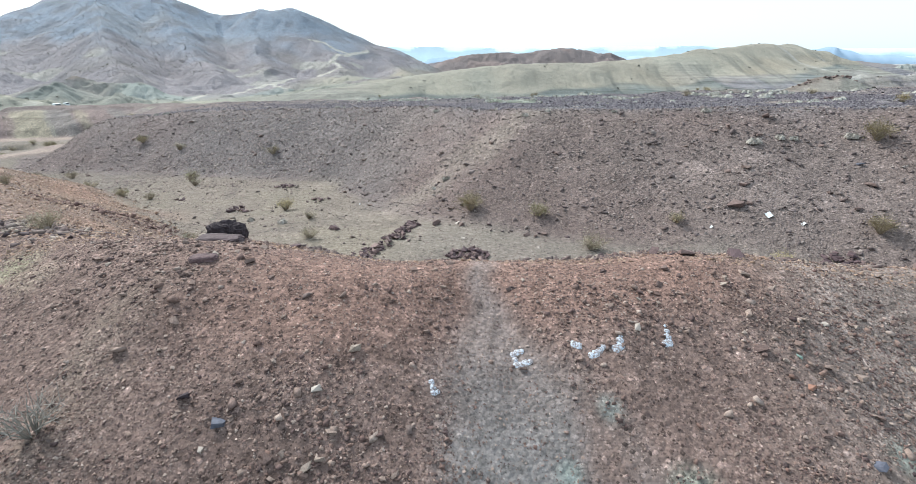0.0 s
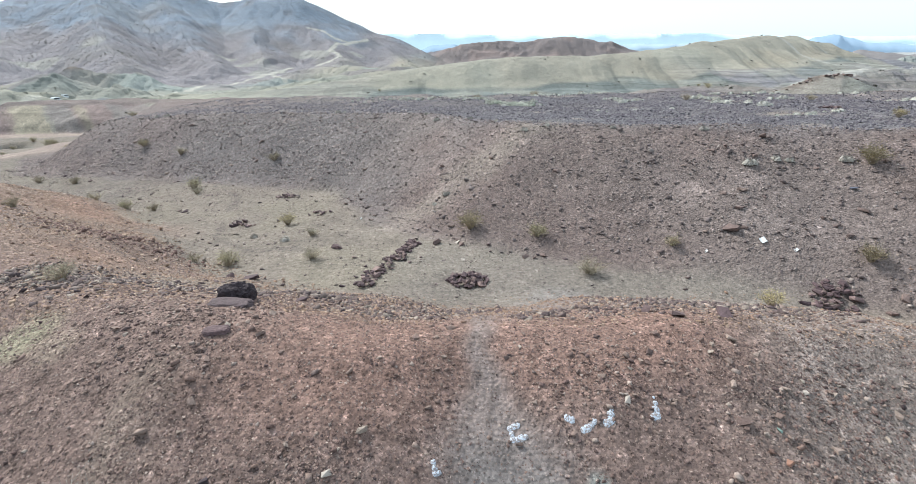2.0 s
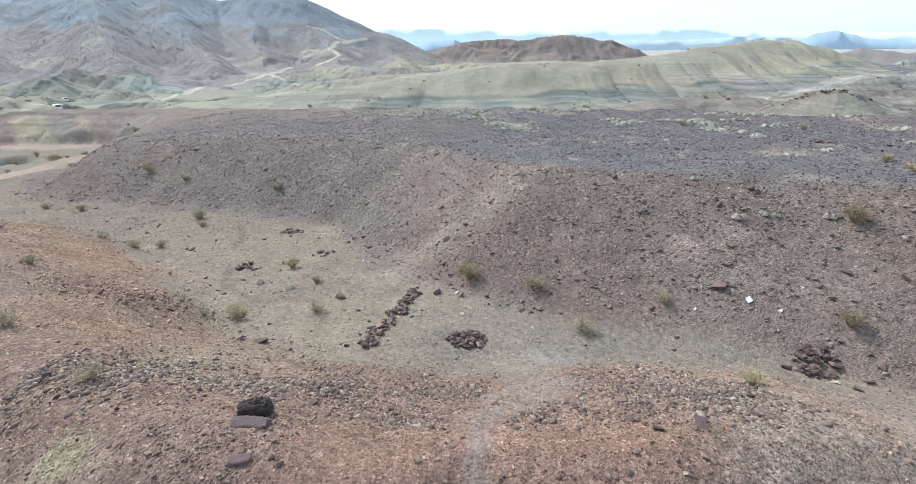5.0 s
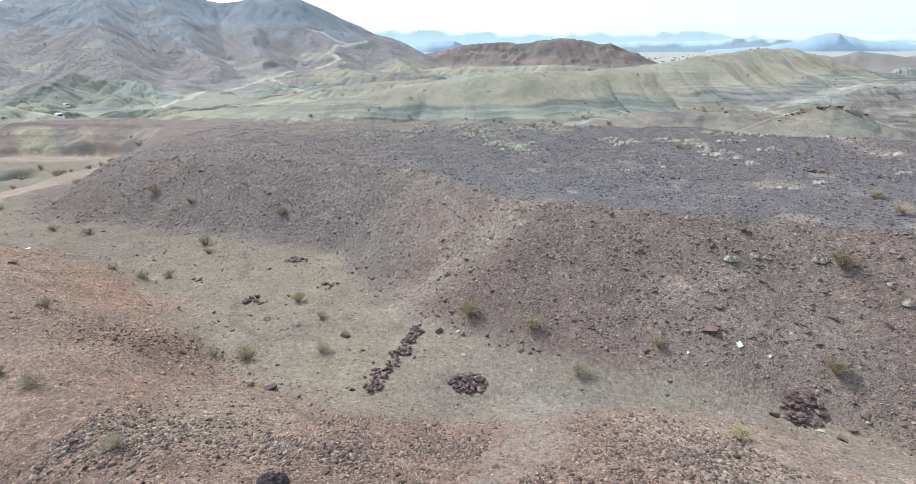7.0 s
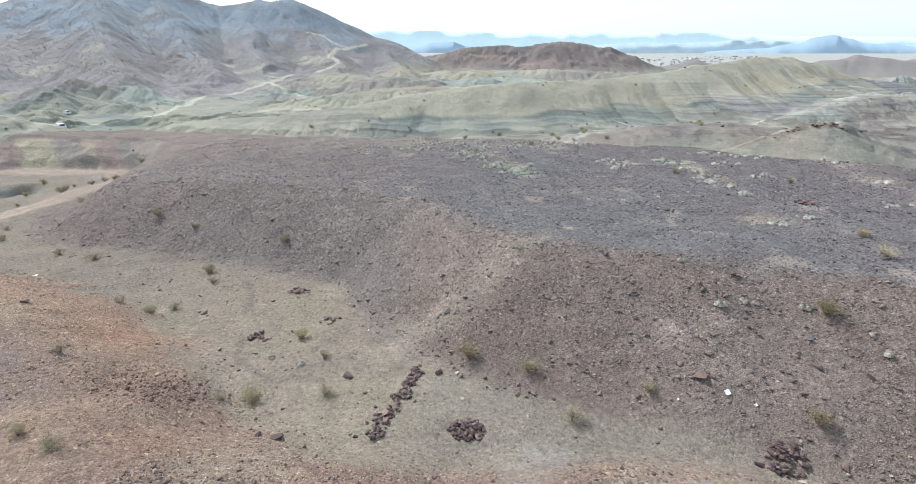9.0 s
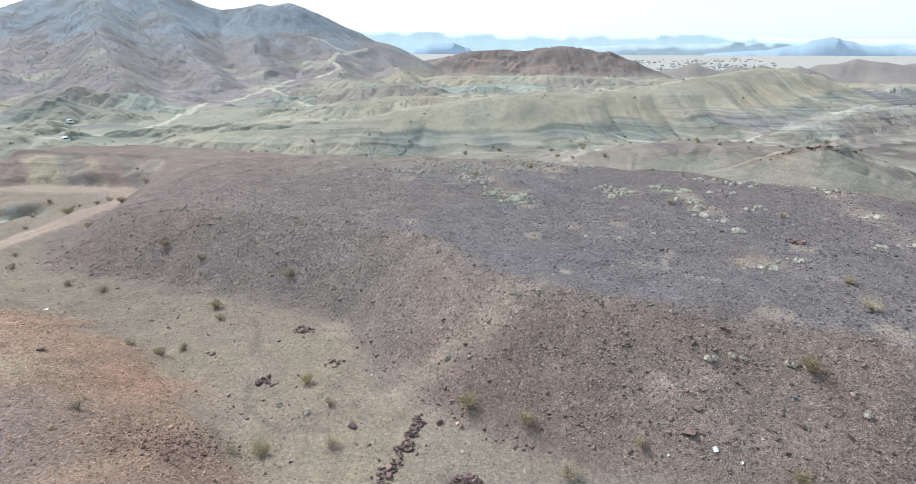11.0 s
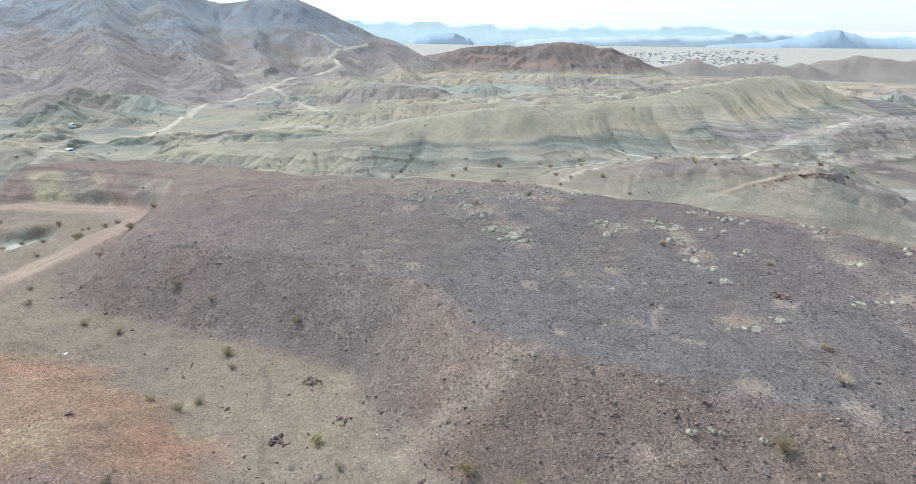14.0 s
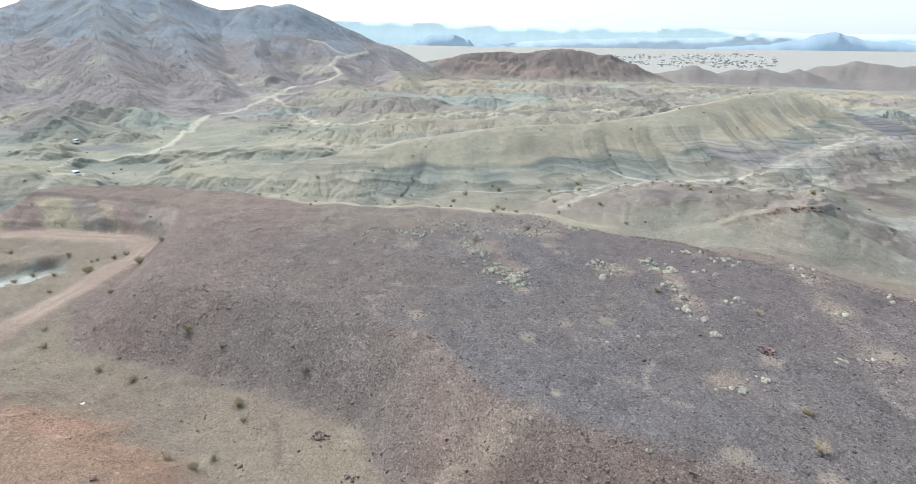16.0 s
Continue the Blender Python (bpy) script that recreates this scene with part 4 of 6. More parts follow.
def scatter(name, label, category, x, y, size, forms, material, seed, sink=0.15):
    """Many stones as one mesh, resting on the ground."""
    r = np.random.default_rng(seed)
    z = land(x, y)
    which = r.integers(0, len(forms), len(x))
    vs, fs, off = [], [], 0
    for k, (v, f) in enumerate(forms):
        sel = np.nonzero(which == k)[0]
        if not len(sel):
            continue
        m = turn_matrices(len(sel), r) * size[sel][:, None, None]
        low = v[:, 2].min()
        p = np.einsum("nij,vj->nvi", m, v) + np.stack([x[sel], y[sel], z[sel] - size[sel] * (low + sink)], -1)[:, None, :]
        idx = f[None] + (off + np.arange(len(sel)) * len(v))[:, None, None]
        vs.append(p.reshape(-1, 3)), fs.append(idx.reshape(-1, 3))
        off += len(sel) * len(v)
    vs, fs = np.concatenate(vs), np.concatenate(fs)
    me = bpy.data.meshes.new(name)
    me.vertices.add(len(vs)), me.loops.add(fs.size), me.polygons.add(len(fs))
    me.vertices.foreach_set("co", vs.astype(np.float32).ravel())
    me.loops.foreach_set("vertex_index", fs.astype(np.int32).ravel())
    me.polygons.foreach_set("loop_start", np.arange(0, fs.size, 3, dtype=np.int32))
    me.update(calc_edges=True)
    me.materials.append(material)
    return tagged(new(name, me), label, category, kind="stuff")


def lognorm(n, mid, spread, low, high, r):
    return np.clip(mid * np.exp(r.normal(0, spread, n)), low, high)


def path_distance(x, y):
    d, w, _ = near(x, y, [(3.0, 2.0, 1.9), (1.4, 5.2, 1.5), (0.9, 6.8, 1.1), (0.55, 8.0, 0.6), (0.35, 9.2, 0.5), (0.6, 11.5, 0.8), (2.5, 15, 1.6), (4.0, 19, 1.6)])
    return d / w


# ---------------------------------------------------------------- loose stones lying everywhere
def fine_grit(x0, x1, y0, y1, n, mid, material, seed, label, where):
    """Small chips, thinner with distance from the berm."""
    r = np.random.default_rng(seed)
    x, y = r.uniform(x0, x1, 5 * n), r.uniform(y0, y1, 5 * n)
    like = np.clip(0.5 + 0.35 * fbm(x, y, 2.5, 3, seed), 0.08, 1) * np.clip(30 / np.hypot(x, y), 0.12, 1) * (np.abs(x) < 1.1 * y + 6)
    keep = (r.uniform(0, 1, len(x)) < like) & where(x, y)
    x, y = x[keep][:n], y[keep][:n]
    size = lognorm(len(x), mid, 0.35, 0.5 * mid, 2.5 * mid, r) * np.clip(np.hypot(x, y) / 38, 0.8, 1.5)
    scatter("grit", label, "gravel", x, y, size, PEBBLES, material, seed + 1)


def berm_gravel():
    r = np.random.default_rng(11)
    x, y = r.uniform(-13, 13, 120000), 3.6 + 9.4 * r.uniform(0, 1, 120000) ** 1.25
    clump = fbm(x, y, 1.7, 3, 301)
    keep = (r.uniform(0, 1, len(x)) < np.clip(0.30 + 0.5 * clump, 0.06, 0.85)) & ((path_distance(x, y) > 1) | (r.uniform(0, 1, len(x)) < 0.15))
    bare = np.exp(-((near(x[keep], y[keep], BERM)[0]) / 1.3) ** 2) * step(-6, -3, x[keep])
    sel = r.uniform(0, 1, len(bare)) > 0.9 * bare
    x, y = x[keep][sel][:15000], y[keep][sel][:15000]
    scatter("gravel", "pinkish brown stones strewn over the berm", "gravel", x, y, lognorm(len(x), 0.046, 0.5, 0.025, 0.2, r), STONES, BERM_STONE, 12)
    x, y = r.uniform(-12, 12, 200000), 4.2 + 7.6 * r.uniform(0, 1, 200000) ** 1.3
    keep = (r.uniform(0, 1, len(x)) < np.clip(0.5 + 0.4 * fbm(x, y, 1.1, 3, 303), 0.15, 1)) & (np.abs(x) < 1.02 * y + 1.5) & ((path_distance(x, y) > 1) | (r.uniform(0, 1, len(x)) < 0.3))
    x, y = x[keep][:85000], y[keep][:85000]
    scatter("grit", "fine pinkish grit covering the berm", "gravel", x, y, lognorm(len(x), 0.027, 0.42, 0.012, 0.08, r), PEBBLES, BERM_STONE, 13)


def mound_gravel():
    r = np.random.default_rng(21)
    x, y = r.uniform(-48, 26, 90000), r.uniform(10, 46, 90000)
    bd, _, _ = near(x, y, BERM)
    slabs = np.exp(-(((x + 16.8) / 3.6) ** 2 + ((y - 22.8) / 2.3) ** 2))
    edge = np.exp(-((bd - 6.5) / 2.2) ** 2) * step(-12, -6, x) * step(14, 9, x)
    like = np.clip(0.28 + 0.3 * fbm(x, y, 3.0, 3, 311), 0.04, 1) + 2.0 * slabs + 0.5 * edge
    keep = (bd < 9.5 + vnoise(x, y, 3, 312)) & (r.uniform(0, 1, len(x)) < like) & (rim_distance(x, y) > 9)
    x, y, slabs = x[keep][:15000], y[keep][:15000], slabs[keep][:15000]
    size = lognorm(len(x), 0.07, 0.45, 0.03, 0.26, r) * (1 + 0.7 * slabs)
    dark = slabs > r.uniform(0.2, 0.6, len(x))
    scatter("gravel", "brown stone rubble on the back of the berm", "gravel", x[~dark], y[~dark], size[~dark], CHIPS, MOUND_STONE, 22)
    scatter("gravel", "patch of dark purple-brown slabs on the mound", "rubble", x[dark], y[dark], size[dark], CHIPS, stone_material("red_slab", [(92, 72, 68), (136, 108, 98), (112, 87, 80), (160, 134, 122), (100, 78, 73), (124, 98, 90)]), 23)


def floor_gravel():
    r = np.random.default_rng(31)
    x, y = r.uniform(-58, 26, 40000), r.uniform(14, 62, 40000)
    bd, _, _ = near(x, y, BERM)
    like = np.clip(0.13 + 0.34 * fbm(x, y, 4.0, 3, 321), 0.02, 1)
    keep = (bd > 7) & (rim_distance(x, y) > 8.5) & (r.uniform(0, 1, len(x)) < like)
    x, y = x[keep][:6500], y[keep][:6500]
    fine_grit(-58, 26, 12, 62, 56000, 0.062, FLOOR_STONE, 33, "small stones sprinkled over the valley floor", lambda x, y: (near(x, y, BERM)[0] > 3) & (rim_distance(x, y) > 8))
    fine_grit(-46, 14, 10, 44, 60000, 0.07, MOUND_STONE, 34, "small brown stones over the mound and berm", lambda x, y: (near(x, y, BERM)[0] < 8) & (rim_distance(x, y) > 9))
    scatter("gravel", "dark stones scattered on the sandy valley floor", "gravel", x, y, lognorm(len(x), 0.085, 0.55, 0.035, 0.36, r), CHIPS, FLOOR_STONE, 32)


def slope_gravel():
    r = np.random.default_rng(41)
    x, y = r.uniform(-62, 62, 120000), r.uniform(12, 100, 120000)
    d = rim_distance(x, y)
    like = np.clip(0.7 + 0.4 * fbm(x, y, 4.0, 3, 331), 0.05, 1) * step(110, 40, np.hypot(x, y))
    keep = (d > -0.8) & (d < 10.8 + 1.5 * step(12, 18, x) + 0.6 * vnoise(x, y, 3, 333)) & (y - 0.25 * x < 84) & (r.uniform(0, 1, len(x)) < like)
    x, y = x[keep][:20000], y[keep][:20000]
    fine_grit(-62, 60, 12, 90, 125000, 0.105, SLOPE_STONE, 43, "small mauve scree on the mesa slope", lambda x, y: (np.abs(rim_distance(x, y) - 5) < 6) & (y - 0.25 * x < 84))
    scatter("gravel", "mauve brown scree on the mesa slope", "scree", x, y, lognorm(len(x), 0.115, 0.45, 0.05, 0.38, r), CHIPS, SLOPE_STONE, 42)


def pavement_gravel():
    r = np.random.default_rng(51)
    x, y = r.uniform(-50, 66, 160000), r.uniform(24, 102, 160000)
    d = rim_distance(x, y)
    like = np.clip(0.55 + 0.4 * fbm(x, y, 6.0, 3, 341), 0.08, 1) * step(130, 34, np.hypot(x, y)) ** 0.5
    keep = (d < -0.6) & (r.uniform(0, 1, len(x)) < like)
    x, y = x[keep][:11000], y[keep][:11000]
    fine_grit(-50, 66, 24, 102, 95000, 0.105, TOP_STONE, 53, "small dark stones of the desert pavement", lambda x, y: rim_distance(x, y) < 0)
    scatter("gravel", "dark purple desert pavement stones on the mesa", "desert pavement", x, y, lognorm(len(x), 0.12, 0.42, 0.06, 0.4, r), CHIPS, TOP_STONE, 52)


def band_gravel():
    r = np.random.default_rng(25)
    x, y = r.uniform(-13, 11, 30000), r.uniform(10.6, 18.5, 30000)
    like = np.exp(-((y - 13.6 - 0.06 * x) / 2.4) ** 2) * np.clip(0.55 + 0.6 * fbm(x, y, 2.2, 3, 351), 0.03, 1)
    keep = (path_distance(x, y) > 0.9) & (r.uniform(0, 1, len(x)) < like)
    x, y = x[keep][:7500], y[keep][:7500]
    scatter("gravel", "dark brown rubble band behind the berm", "rubble", x, y, lognorm(len(x), 0.095, 0.42, 0.04, 0.3, r), CHIPS, FLOOR_STONE, 26)


berm_gravel(), mound_gravel(), band_gravel(), floor_gravel(), slope_gravel(), pavement_gravel()


# ---------------------------------------------------------------- single stones and boulders
STONE_MESHES = {}


def stone_mesh(kind, material):
    key = (kind, material.name)
    if key not in STONE_MESHES:
        v, f = STONES[kind % len(STONES)]
        STONE_MESHES[key] = mesh_of("stone", v, f, material)
    return STONE_MESHES[key]


def stone_pose(x, y, z, size, r, flat=1.0):
    return Matrix.Translation((x, y, z)) @ Euler((r.normal(0, 0.25), r.normal(0, 0.25), r.uniform(0, 6.28))).to_matrix().to_4x4() @ Matrix.Diagonal((size, size * r.uniform(0.8, 1.1), size * flat, 1))


def single_stone(x, y, size, kind, material, label, category="stone", group="", flat=1.0, name="stone"):
    r = np.random.default_rng(int(abs(x * 131 + y * 977) * 10))
    ob = new(name, stone_mesh(kind, material))
    ob.matrix_basis = stone_pose(x, y, ground_z(x, y) + 0.14 * size * flat, size, r, flat)
    return tagged(ob, label, category, group)


def berm_stones():
    r = np.random.default_rng(61)
    n = 0
    while n < 230:
        x, y = r.uniform(-9, 10), r.uniform(4.4, 9.8)
        if path_distance(np.array([x]), np.array([y]))[0] < 1.05 and r.uniform() < 0.8:
            continue
        if r.uniform() > 0.35 + 0.6 * float(fbm(np.array([x]), np.array([y]), 1.7, 3, 301)[0]) + 0.25 * (x > 4):
            continue
        size = float(np.clip(0.12 * math.exp(r.normal(0, 0.3)), 0.07, 0.24))
        single_stone(x, y, size, int(r.integers(0, 8)), BERM_BIG, "angular pinkish brown stone lying on the berm", group="stones on the berm", flat=r.uniform(0.7, 1.0))
        n += 1


berm_stones()
for x, y, size, mat, label, flat in (
        (-4.14, 6.1, 0.27, LAVA, "near-black lava stone half sunk in the berm", 0.6),
        (-3.46, 5.72, 0.24, SLATE, "dark blue-grey stone lying on the berm", 0.8),
        (-3.6, 5.4, 0.15, PALE, "pale quartz stone lying on the berm", 0.9),
        (-2.16, 6.2, 0.2, PALE, "pale buff stone lying on the berm", 0.8),
        (7.1, 8.44, 0.2, PALE, "pale buff stone near the berm crest", 0.8),
        (5.92, 6.97, 0.24, ORANGE, "orange-red stone among berm rubble", 0.7),
        (6.04, 7.54, 0.17, TEAL, "greenish copper-stained stone on the berm", 0.7),
        (3.27, 7.99, 0.22, PALE, "pale stone beside a spray-painted patch", 0.9),
        (7.1, 7.38, 0.26, BERM_BIG, "pink-grey block on the stony berm", 0.9),
        (6.3, 5.8, 0.27, SLATE, "smooth blue-grey stone on the berm", 0.9),
        (-1.87, 5.7, 0.28, BERM_BIG, "large flat brown stone in the berm", 0.5),
        (-1.7, 6.9, 0.3, BERM_BIG, "upright brown slab leaning in the berm", 1.1),
        (2.6, 5.3, 0.19, ORANGE, "dark red stone on the foot track", 0.6),
        (3.81, 22.19, 0.3, PALE, "white quartz rock on the valley floor", 0.7),
        (6.5, 10.75, 0.62, DARK_STONE, "dark brown rock on the berm crest", 0.7),
        (5.2, 10.5, 0.5, DARK_STONE, "flat brown rock on the berm crest", 0.6),
        (4.6, 10.9, 0.4, DARK_STONE, "flat dark rock on the berm crest", 0.6),
        (1.15, 12.9, 0.32, DARK_STONE, "dark brown rock behind the berm", 0.8),
        (-4.2, 11.7, 0.42, DARK_STONE, "dark red rock behind the berm", 0.6),
        (-1.38, 26.3, 0.75, ROCK, "rounded brown boulder at the slope's foot", 1.1),
        (-0.1, 26.1, 0.4, PALE, "pale rock beside a brown boulder", 0.7),
        (-6.95, 26.11, 0.75, DARK_STONE, "dark boulder on the valley floor", 0.8),
        (-10.14, 19.8, 0.55, DARK_STONE, "dark rock behind the berm", 0.7),
        (-9.15, 19.7, 0.8, DARK_STONE, "broad dark rock behind the berm", 0.7),
        (3.94, 23.98, 0.45, ROCK, "brown rock on the valley floor", 0.8),
        (3.5, 24.1, 0.5, ROCK, "flat brown rock on the valley floor", 0.6),
        (0.2, 23.8, 0.4, PALE, "pale rock on the valley floor", 0.7),
        (13.77, 23.5, 0.85, ROCK, "brown boulder on the mesa slope", 0.9),
        (14.6, 24.6, 0.6, ROCK, "brown rock on the mesa slope", 0.8),
        (19.73, 23.0, 0.8, ROCK, "dark boulder on the mesa slope", 0.8),
        (20.2, 24.6, 0.6, SLATE, "blue-grey slab on the mesa slope", 0.5),
        (16.9, 28.0, 0.6, ROCK, "brown boulder high on the mesa slope", 0.8),
        (15.2, 25.7, 0.7, ROCK, "brown slab standing in the mesa slope", 0.9),
        (16.84, 17.3, 0.75, DARK_STONE, "dark boulder near the slab heap", 0.8),
        (17.6, 17.7, 0.6, ROCK, "brown boulder near the slab heap", 0.8),
        (14.8, 18.9, 0.55, DARK_STONE, "dark rock near the slab heap", 0.7),
        (16.3, 17.9, 0.5, PALE, "pale slab near the slab heap", 0.5),
        (-30.0, 30.5, 0.9, DARK_STONE, "dark purple boulder on the mound", 0.8),
        (-20.5, 35.2, 0.6, DARK_STONE, "dark rock at the mound's foot", 0.8),
        (-21.1, 35.5, 0.45, ROCK, "brown rock at the mound's foot", 0.8),
        (-44, 54, 0.6, DARK_STONE, "dark rock on the far valley floor", 0.8),
        (-38, 49.5, 0.6, DARK_STONE, "dark rock on the far valley floor", 0.8)):
    single_stone(x, y, 0.8 * size, int(abs(x * 7)) % 8, mat, label, "rock" if size > 0.35 else "stone", flat=flat, name="rock" if size > 0.35 else "stone")


def slope_boulders():
    r = np.random.default_rng(71)
    n = 0
    while n < 90:
        x, y = r.uniform(-48, 40), r.uniform(15, 66)
        d = float(rim_distance(np.array([x]), np.array([y]))[0])
        if not 0.5 < d < 11.5 or y - 0.25 * x > 80:
            continue
        single_stone(x, y, float(np.clip(0.34 * math.exp(r.normal(0, 0.3)), 0.22, 0.7)), int(r.integers(0, 8)), ROCK, "brown boulder lying on the mesa slope", "rock", "boulders on the mesa slope", r.uniform(0.6, 1.0), "rock")
        n += 1


slope_boulders()


def boulder(name, x, y, w, d, h, material, label, turn=0, seed=0, rest=0.0, block=1.0, rough=1.0):
    """A weathered boulder with a flattened base; block below 1 squares it off."""
    bm = bmesh.new()
    bmesh.ops.create_icosphere(bm, subdivisions=5, radius=1)
    for v in bm.verts:
        p = Vector([math.copysign(abs(c) ** block, c) for c in v.co])
        p = p * (1.0 if block == 1 else 0.85)
        k = 1 + 0.16 * noise.noise(p * 1.6 + Vector((seed, 0, 0))) + rough * (0.09 * noise.noise(p * 4 + Vector((0, seed, 0))) + 0.06 * noise.noise(p * 10) + 0.035 * noise.noise(p * 22))
        v.co = Vector((p.x * w / 2, p.y * d / 2, max(p.z, -0.35) * h)) * k
    me = bpy.data.meshes.new(name)
    bm.to_mesh(me), bm.free()
    me.materials.append(material)
    ob = new(name, me)
    ob.matrix_basis = pose(x, y, ground_z(x, y) + rest, 0, 0, turn)
    return tagged(ob, label, "boulder")


boulder("boulder", -5.3, 10.55, 0.98, 0.66, 0.39, LAVA, "rough black lava boulder perched on the berm", 6, 1, 0.1, 0.75, 1.7)
boulder("slab", -5.2, 10.0, 1.15, 0.5, 0.12, stone_material("purple_slab", [(92, 78, 80), (104, 90, 90)], True), "flat purple-grey slab below a black boulder", -4, 5, 0.0, 0.55, 0.8)
boulder("slab", -4.95, 8.8, 0.62, 0.35, 0.09, DARK_STONE, "flat red-brown slab bedded in the berm", 14, 9, 0.0, 0.6, 0.8)


# ---------------------------------------------------------------- piles that people made of stones
def heap(name, label, category, spots, seed, material=DARK_STONE):
    """spots: x, y, lift, size of each stone."""
    r = np.random.default_rng(seed)
    cx, cy = float(np.mean([s[0] for s in spots])), float(np.mean([s[1] for s in spots]))
    base = ground_z(cx, cy)
    ob = thing(name, cx, cy, base, label, category)
    for x, y, lift, size in spots:
        part("stone", stone_mesh(int(r.integers(0, 8)), material), ob, stone_pose(x - cx, y - cy, ground_z(x, y) + lift - base, size, r, r.uniform(0.65, 1.0)))
    return ob


def round_heap(x, y, radius, height, n, size, seed):
    r = np.random.default_rng(seed)
    out = []
    for k in range(n):
        a, q = r.uniform(0, 6.28), math.sqrt(r.uniform(0, 1)) * radius
        out.append((x + q * math.cos(a), y + q * math.sin(a) * 0.85, 0.06 + height * max(0, 1 - (q / radius) ** 1.5) * r.uniform(0.5, 1.0), size * math.exp(r.normal(0, 0.25))))
    return out


def row_spots():
    r = np.random.default_rng(83)
    line = [(-4.5, 20.5, 0.5), (-4.35, 21.4, 0.4), (-4.2, 22.2, 0.28), (-3.7, 23.2, 0.5), (-3.45, 24.1, 0.42), (-3.1, 25.1, 0.25), (-2.85, 26.0, 0.3), (-2.75, 26.9, 0.2)]
    out = []
    for (ax, ay, aw), (bx, by, bw) in zip(line, line[1:]):
        for k in range(20):
            t = r.uniform()
            w = aw + t * (bw - aw)
            q = r.normal(0, 0.75)
            out.append((ax + t * (bx - ax) + w * q, ay + t * (by - ay) + 0.2 * r.normal(), 0.05 + 0.22 * w * max(0, 1.2 - abs(q)), 0.25 * math.exp(r.normal(0, 0.32))))
    return out


heap("stone_row", "low tumbled row of dark purple stones on sand", "stone wall", row_spots(), 84)
heap("cairn", "low round heap of dark purple stones on sand", "stone heap", round_heap(0.42, 21.2, 0.95, 0.36, 110, 0.25, 85), 86)
heap("slab_heap", "heap of broken purple-brown slabs at the slope's foot", "stone heap", round_heap(16.1, 19.0, 1.05, 0.26, 64, 0.27, 87), 88, DARK_STONE)
heap("stone_heap", "small scatter of dark stones on the sand", "stone heap", round_heap(-14.0, 39.0, 0.9, 0.1, 18, 0.34, 89), 90)
heap("stone_heap", "small scatter of dark stones by the wash", "stone heap", round_heap(-14.4, 31.3, 0.9, 0.1, 16, 0.32, 91), 92)
heap("stone_heap", "dark stones heaped round a shallow pit", "stone heap", round_heap(33.4, 45.7, 1.0, 0.12, 22, 0.42, 93), 94)
heap("stone_heap", "few dark stones on the valley floor", "stone heap", round_heap(-9.9, 33.5, 0.8, 0.1, 14, 0.26, 95), 96)


# ---------------------------------------------------------------- desert shrubs
def tube(verts, faces, a, b, ra, rb):
    """A three-sided tapering twig."""
    a, b = Vector(a), Vector(b)
    u = (b - a).orthogonal().normalized()
    w = (b - a).cross(u).normalized()
    i = len(verts)
    for p, r in ((a, ra), (b, rb)):
        for k in range(3):
            verts.append(p + r * (math.cos(k * 2.0944) * u + math.sin(k * 2.0944) * w))
    for k in range(3):
        faces.append((i + k, i + (k + 1) % 3, i + 3 + (k + 1) % 3, i + 3 + k))


def bush_meshes(seed, width, height, stems, leaves, leaf, material):
    """An open bush of many thin stems fanning out from the base, with small leaves toward the tips."""
    r = np.random.default_rng(seed)
    sv, sf, lv, lf = [], [], [], []
    for k in range(stems):
        a, out = r.uniform(0, 6.28), width / 2 * math.sqrt(r.uniform(0.05, 1))
        tip = Vector((out * math.cos(a), out * math.sin(a), height * r.uniform(0.6, 1.0) * (1 - 0.35 * (2 * out / width) ** 2)))
        mid = tip * 0.5 + Vector((0, 0, 0.08 * height)) + Vector(r.normal(0, 0.05 * width, 3))
        root = Vector((0.06 * width * math.cos(a), 0.06 * width * math.sin(a), -0.03))
        tube(sv, sf, root, mid, 0.012, 0.009), tube(sv, sf, mid, tip, 0.009, 0.003)
        twigs = [(mid, tip)]
        for q in range(3):
            s = mid + (tip - mid) * r.uniform(0.1, 0.7)
            e = s + Vector(r.normal(0, 0.16 * width, 3)) + Vector((0, 0, 0.12 * height))
            tube(sv, sf, s, e, 0.006, 0.002)
            twigs.append((s, e))
        for q in range(leaves):
            s, e = twigs[int(r.integers(0, len(twigs)))]
            p = s + (e - s) * r.uniform(0.25, 1.05) + Vector(r.normal(0, 0.055 * width, 3))
            u = Vector(r.normal(0, 1, 3)).normalized()
            w = u.orthogonal().normalized()
            n = len(lv)
            g = leaf * r.uniform(0.6, 1.4)
            lv += [p - u * g, p + w * g * 0.8, p + u * g]
            lf.append((n, n + 1, n + 2))
    return mesh_of("branchwork", sv, sf, BARK), mesh_of("foliage", lv, lf, material)


CREOSOTE = [bush_meshes(401, 1.0, 0.66, 44, 30, 0.019, LEAF), bush_meshes(402, 1.0, 0.7, 44, 30, 0.019, LEAF_YELLOW),
            bush_meshes(403, 1.0, 0.56, 40, 20, 0.017, LEAF_DRY), bush_meshes(404, 1.0, 0.62, 40, 30, 0.02, LEAF)]


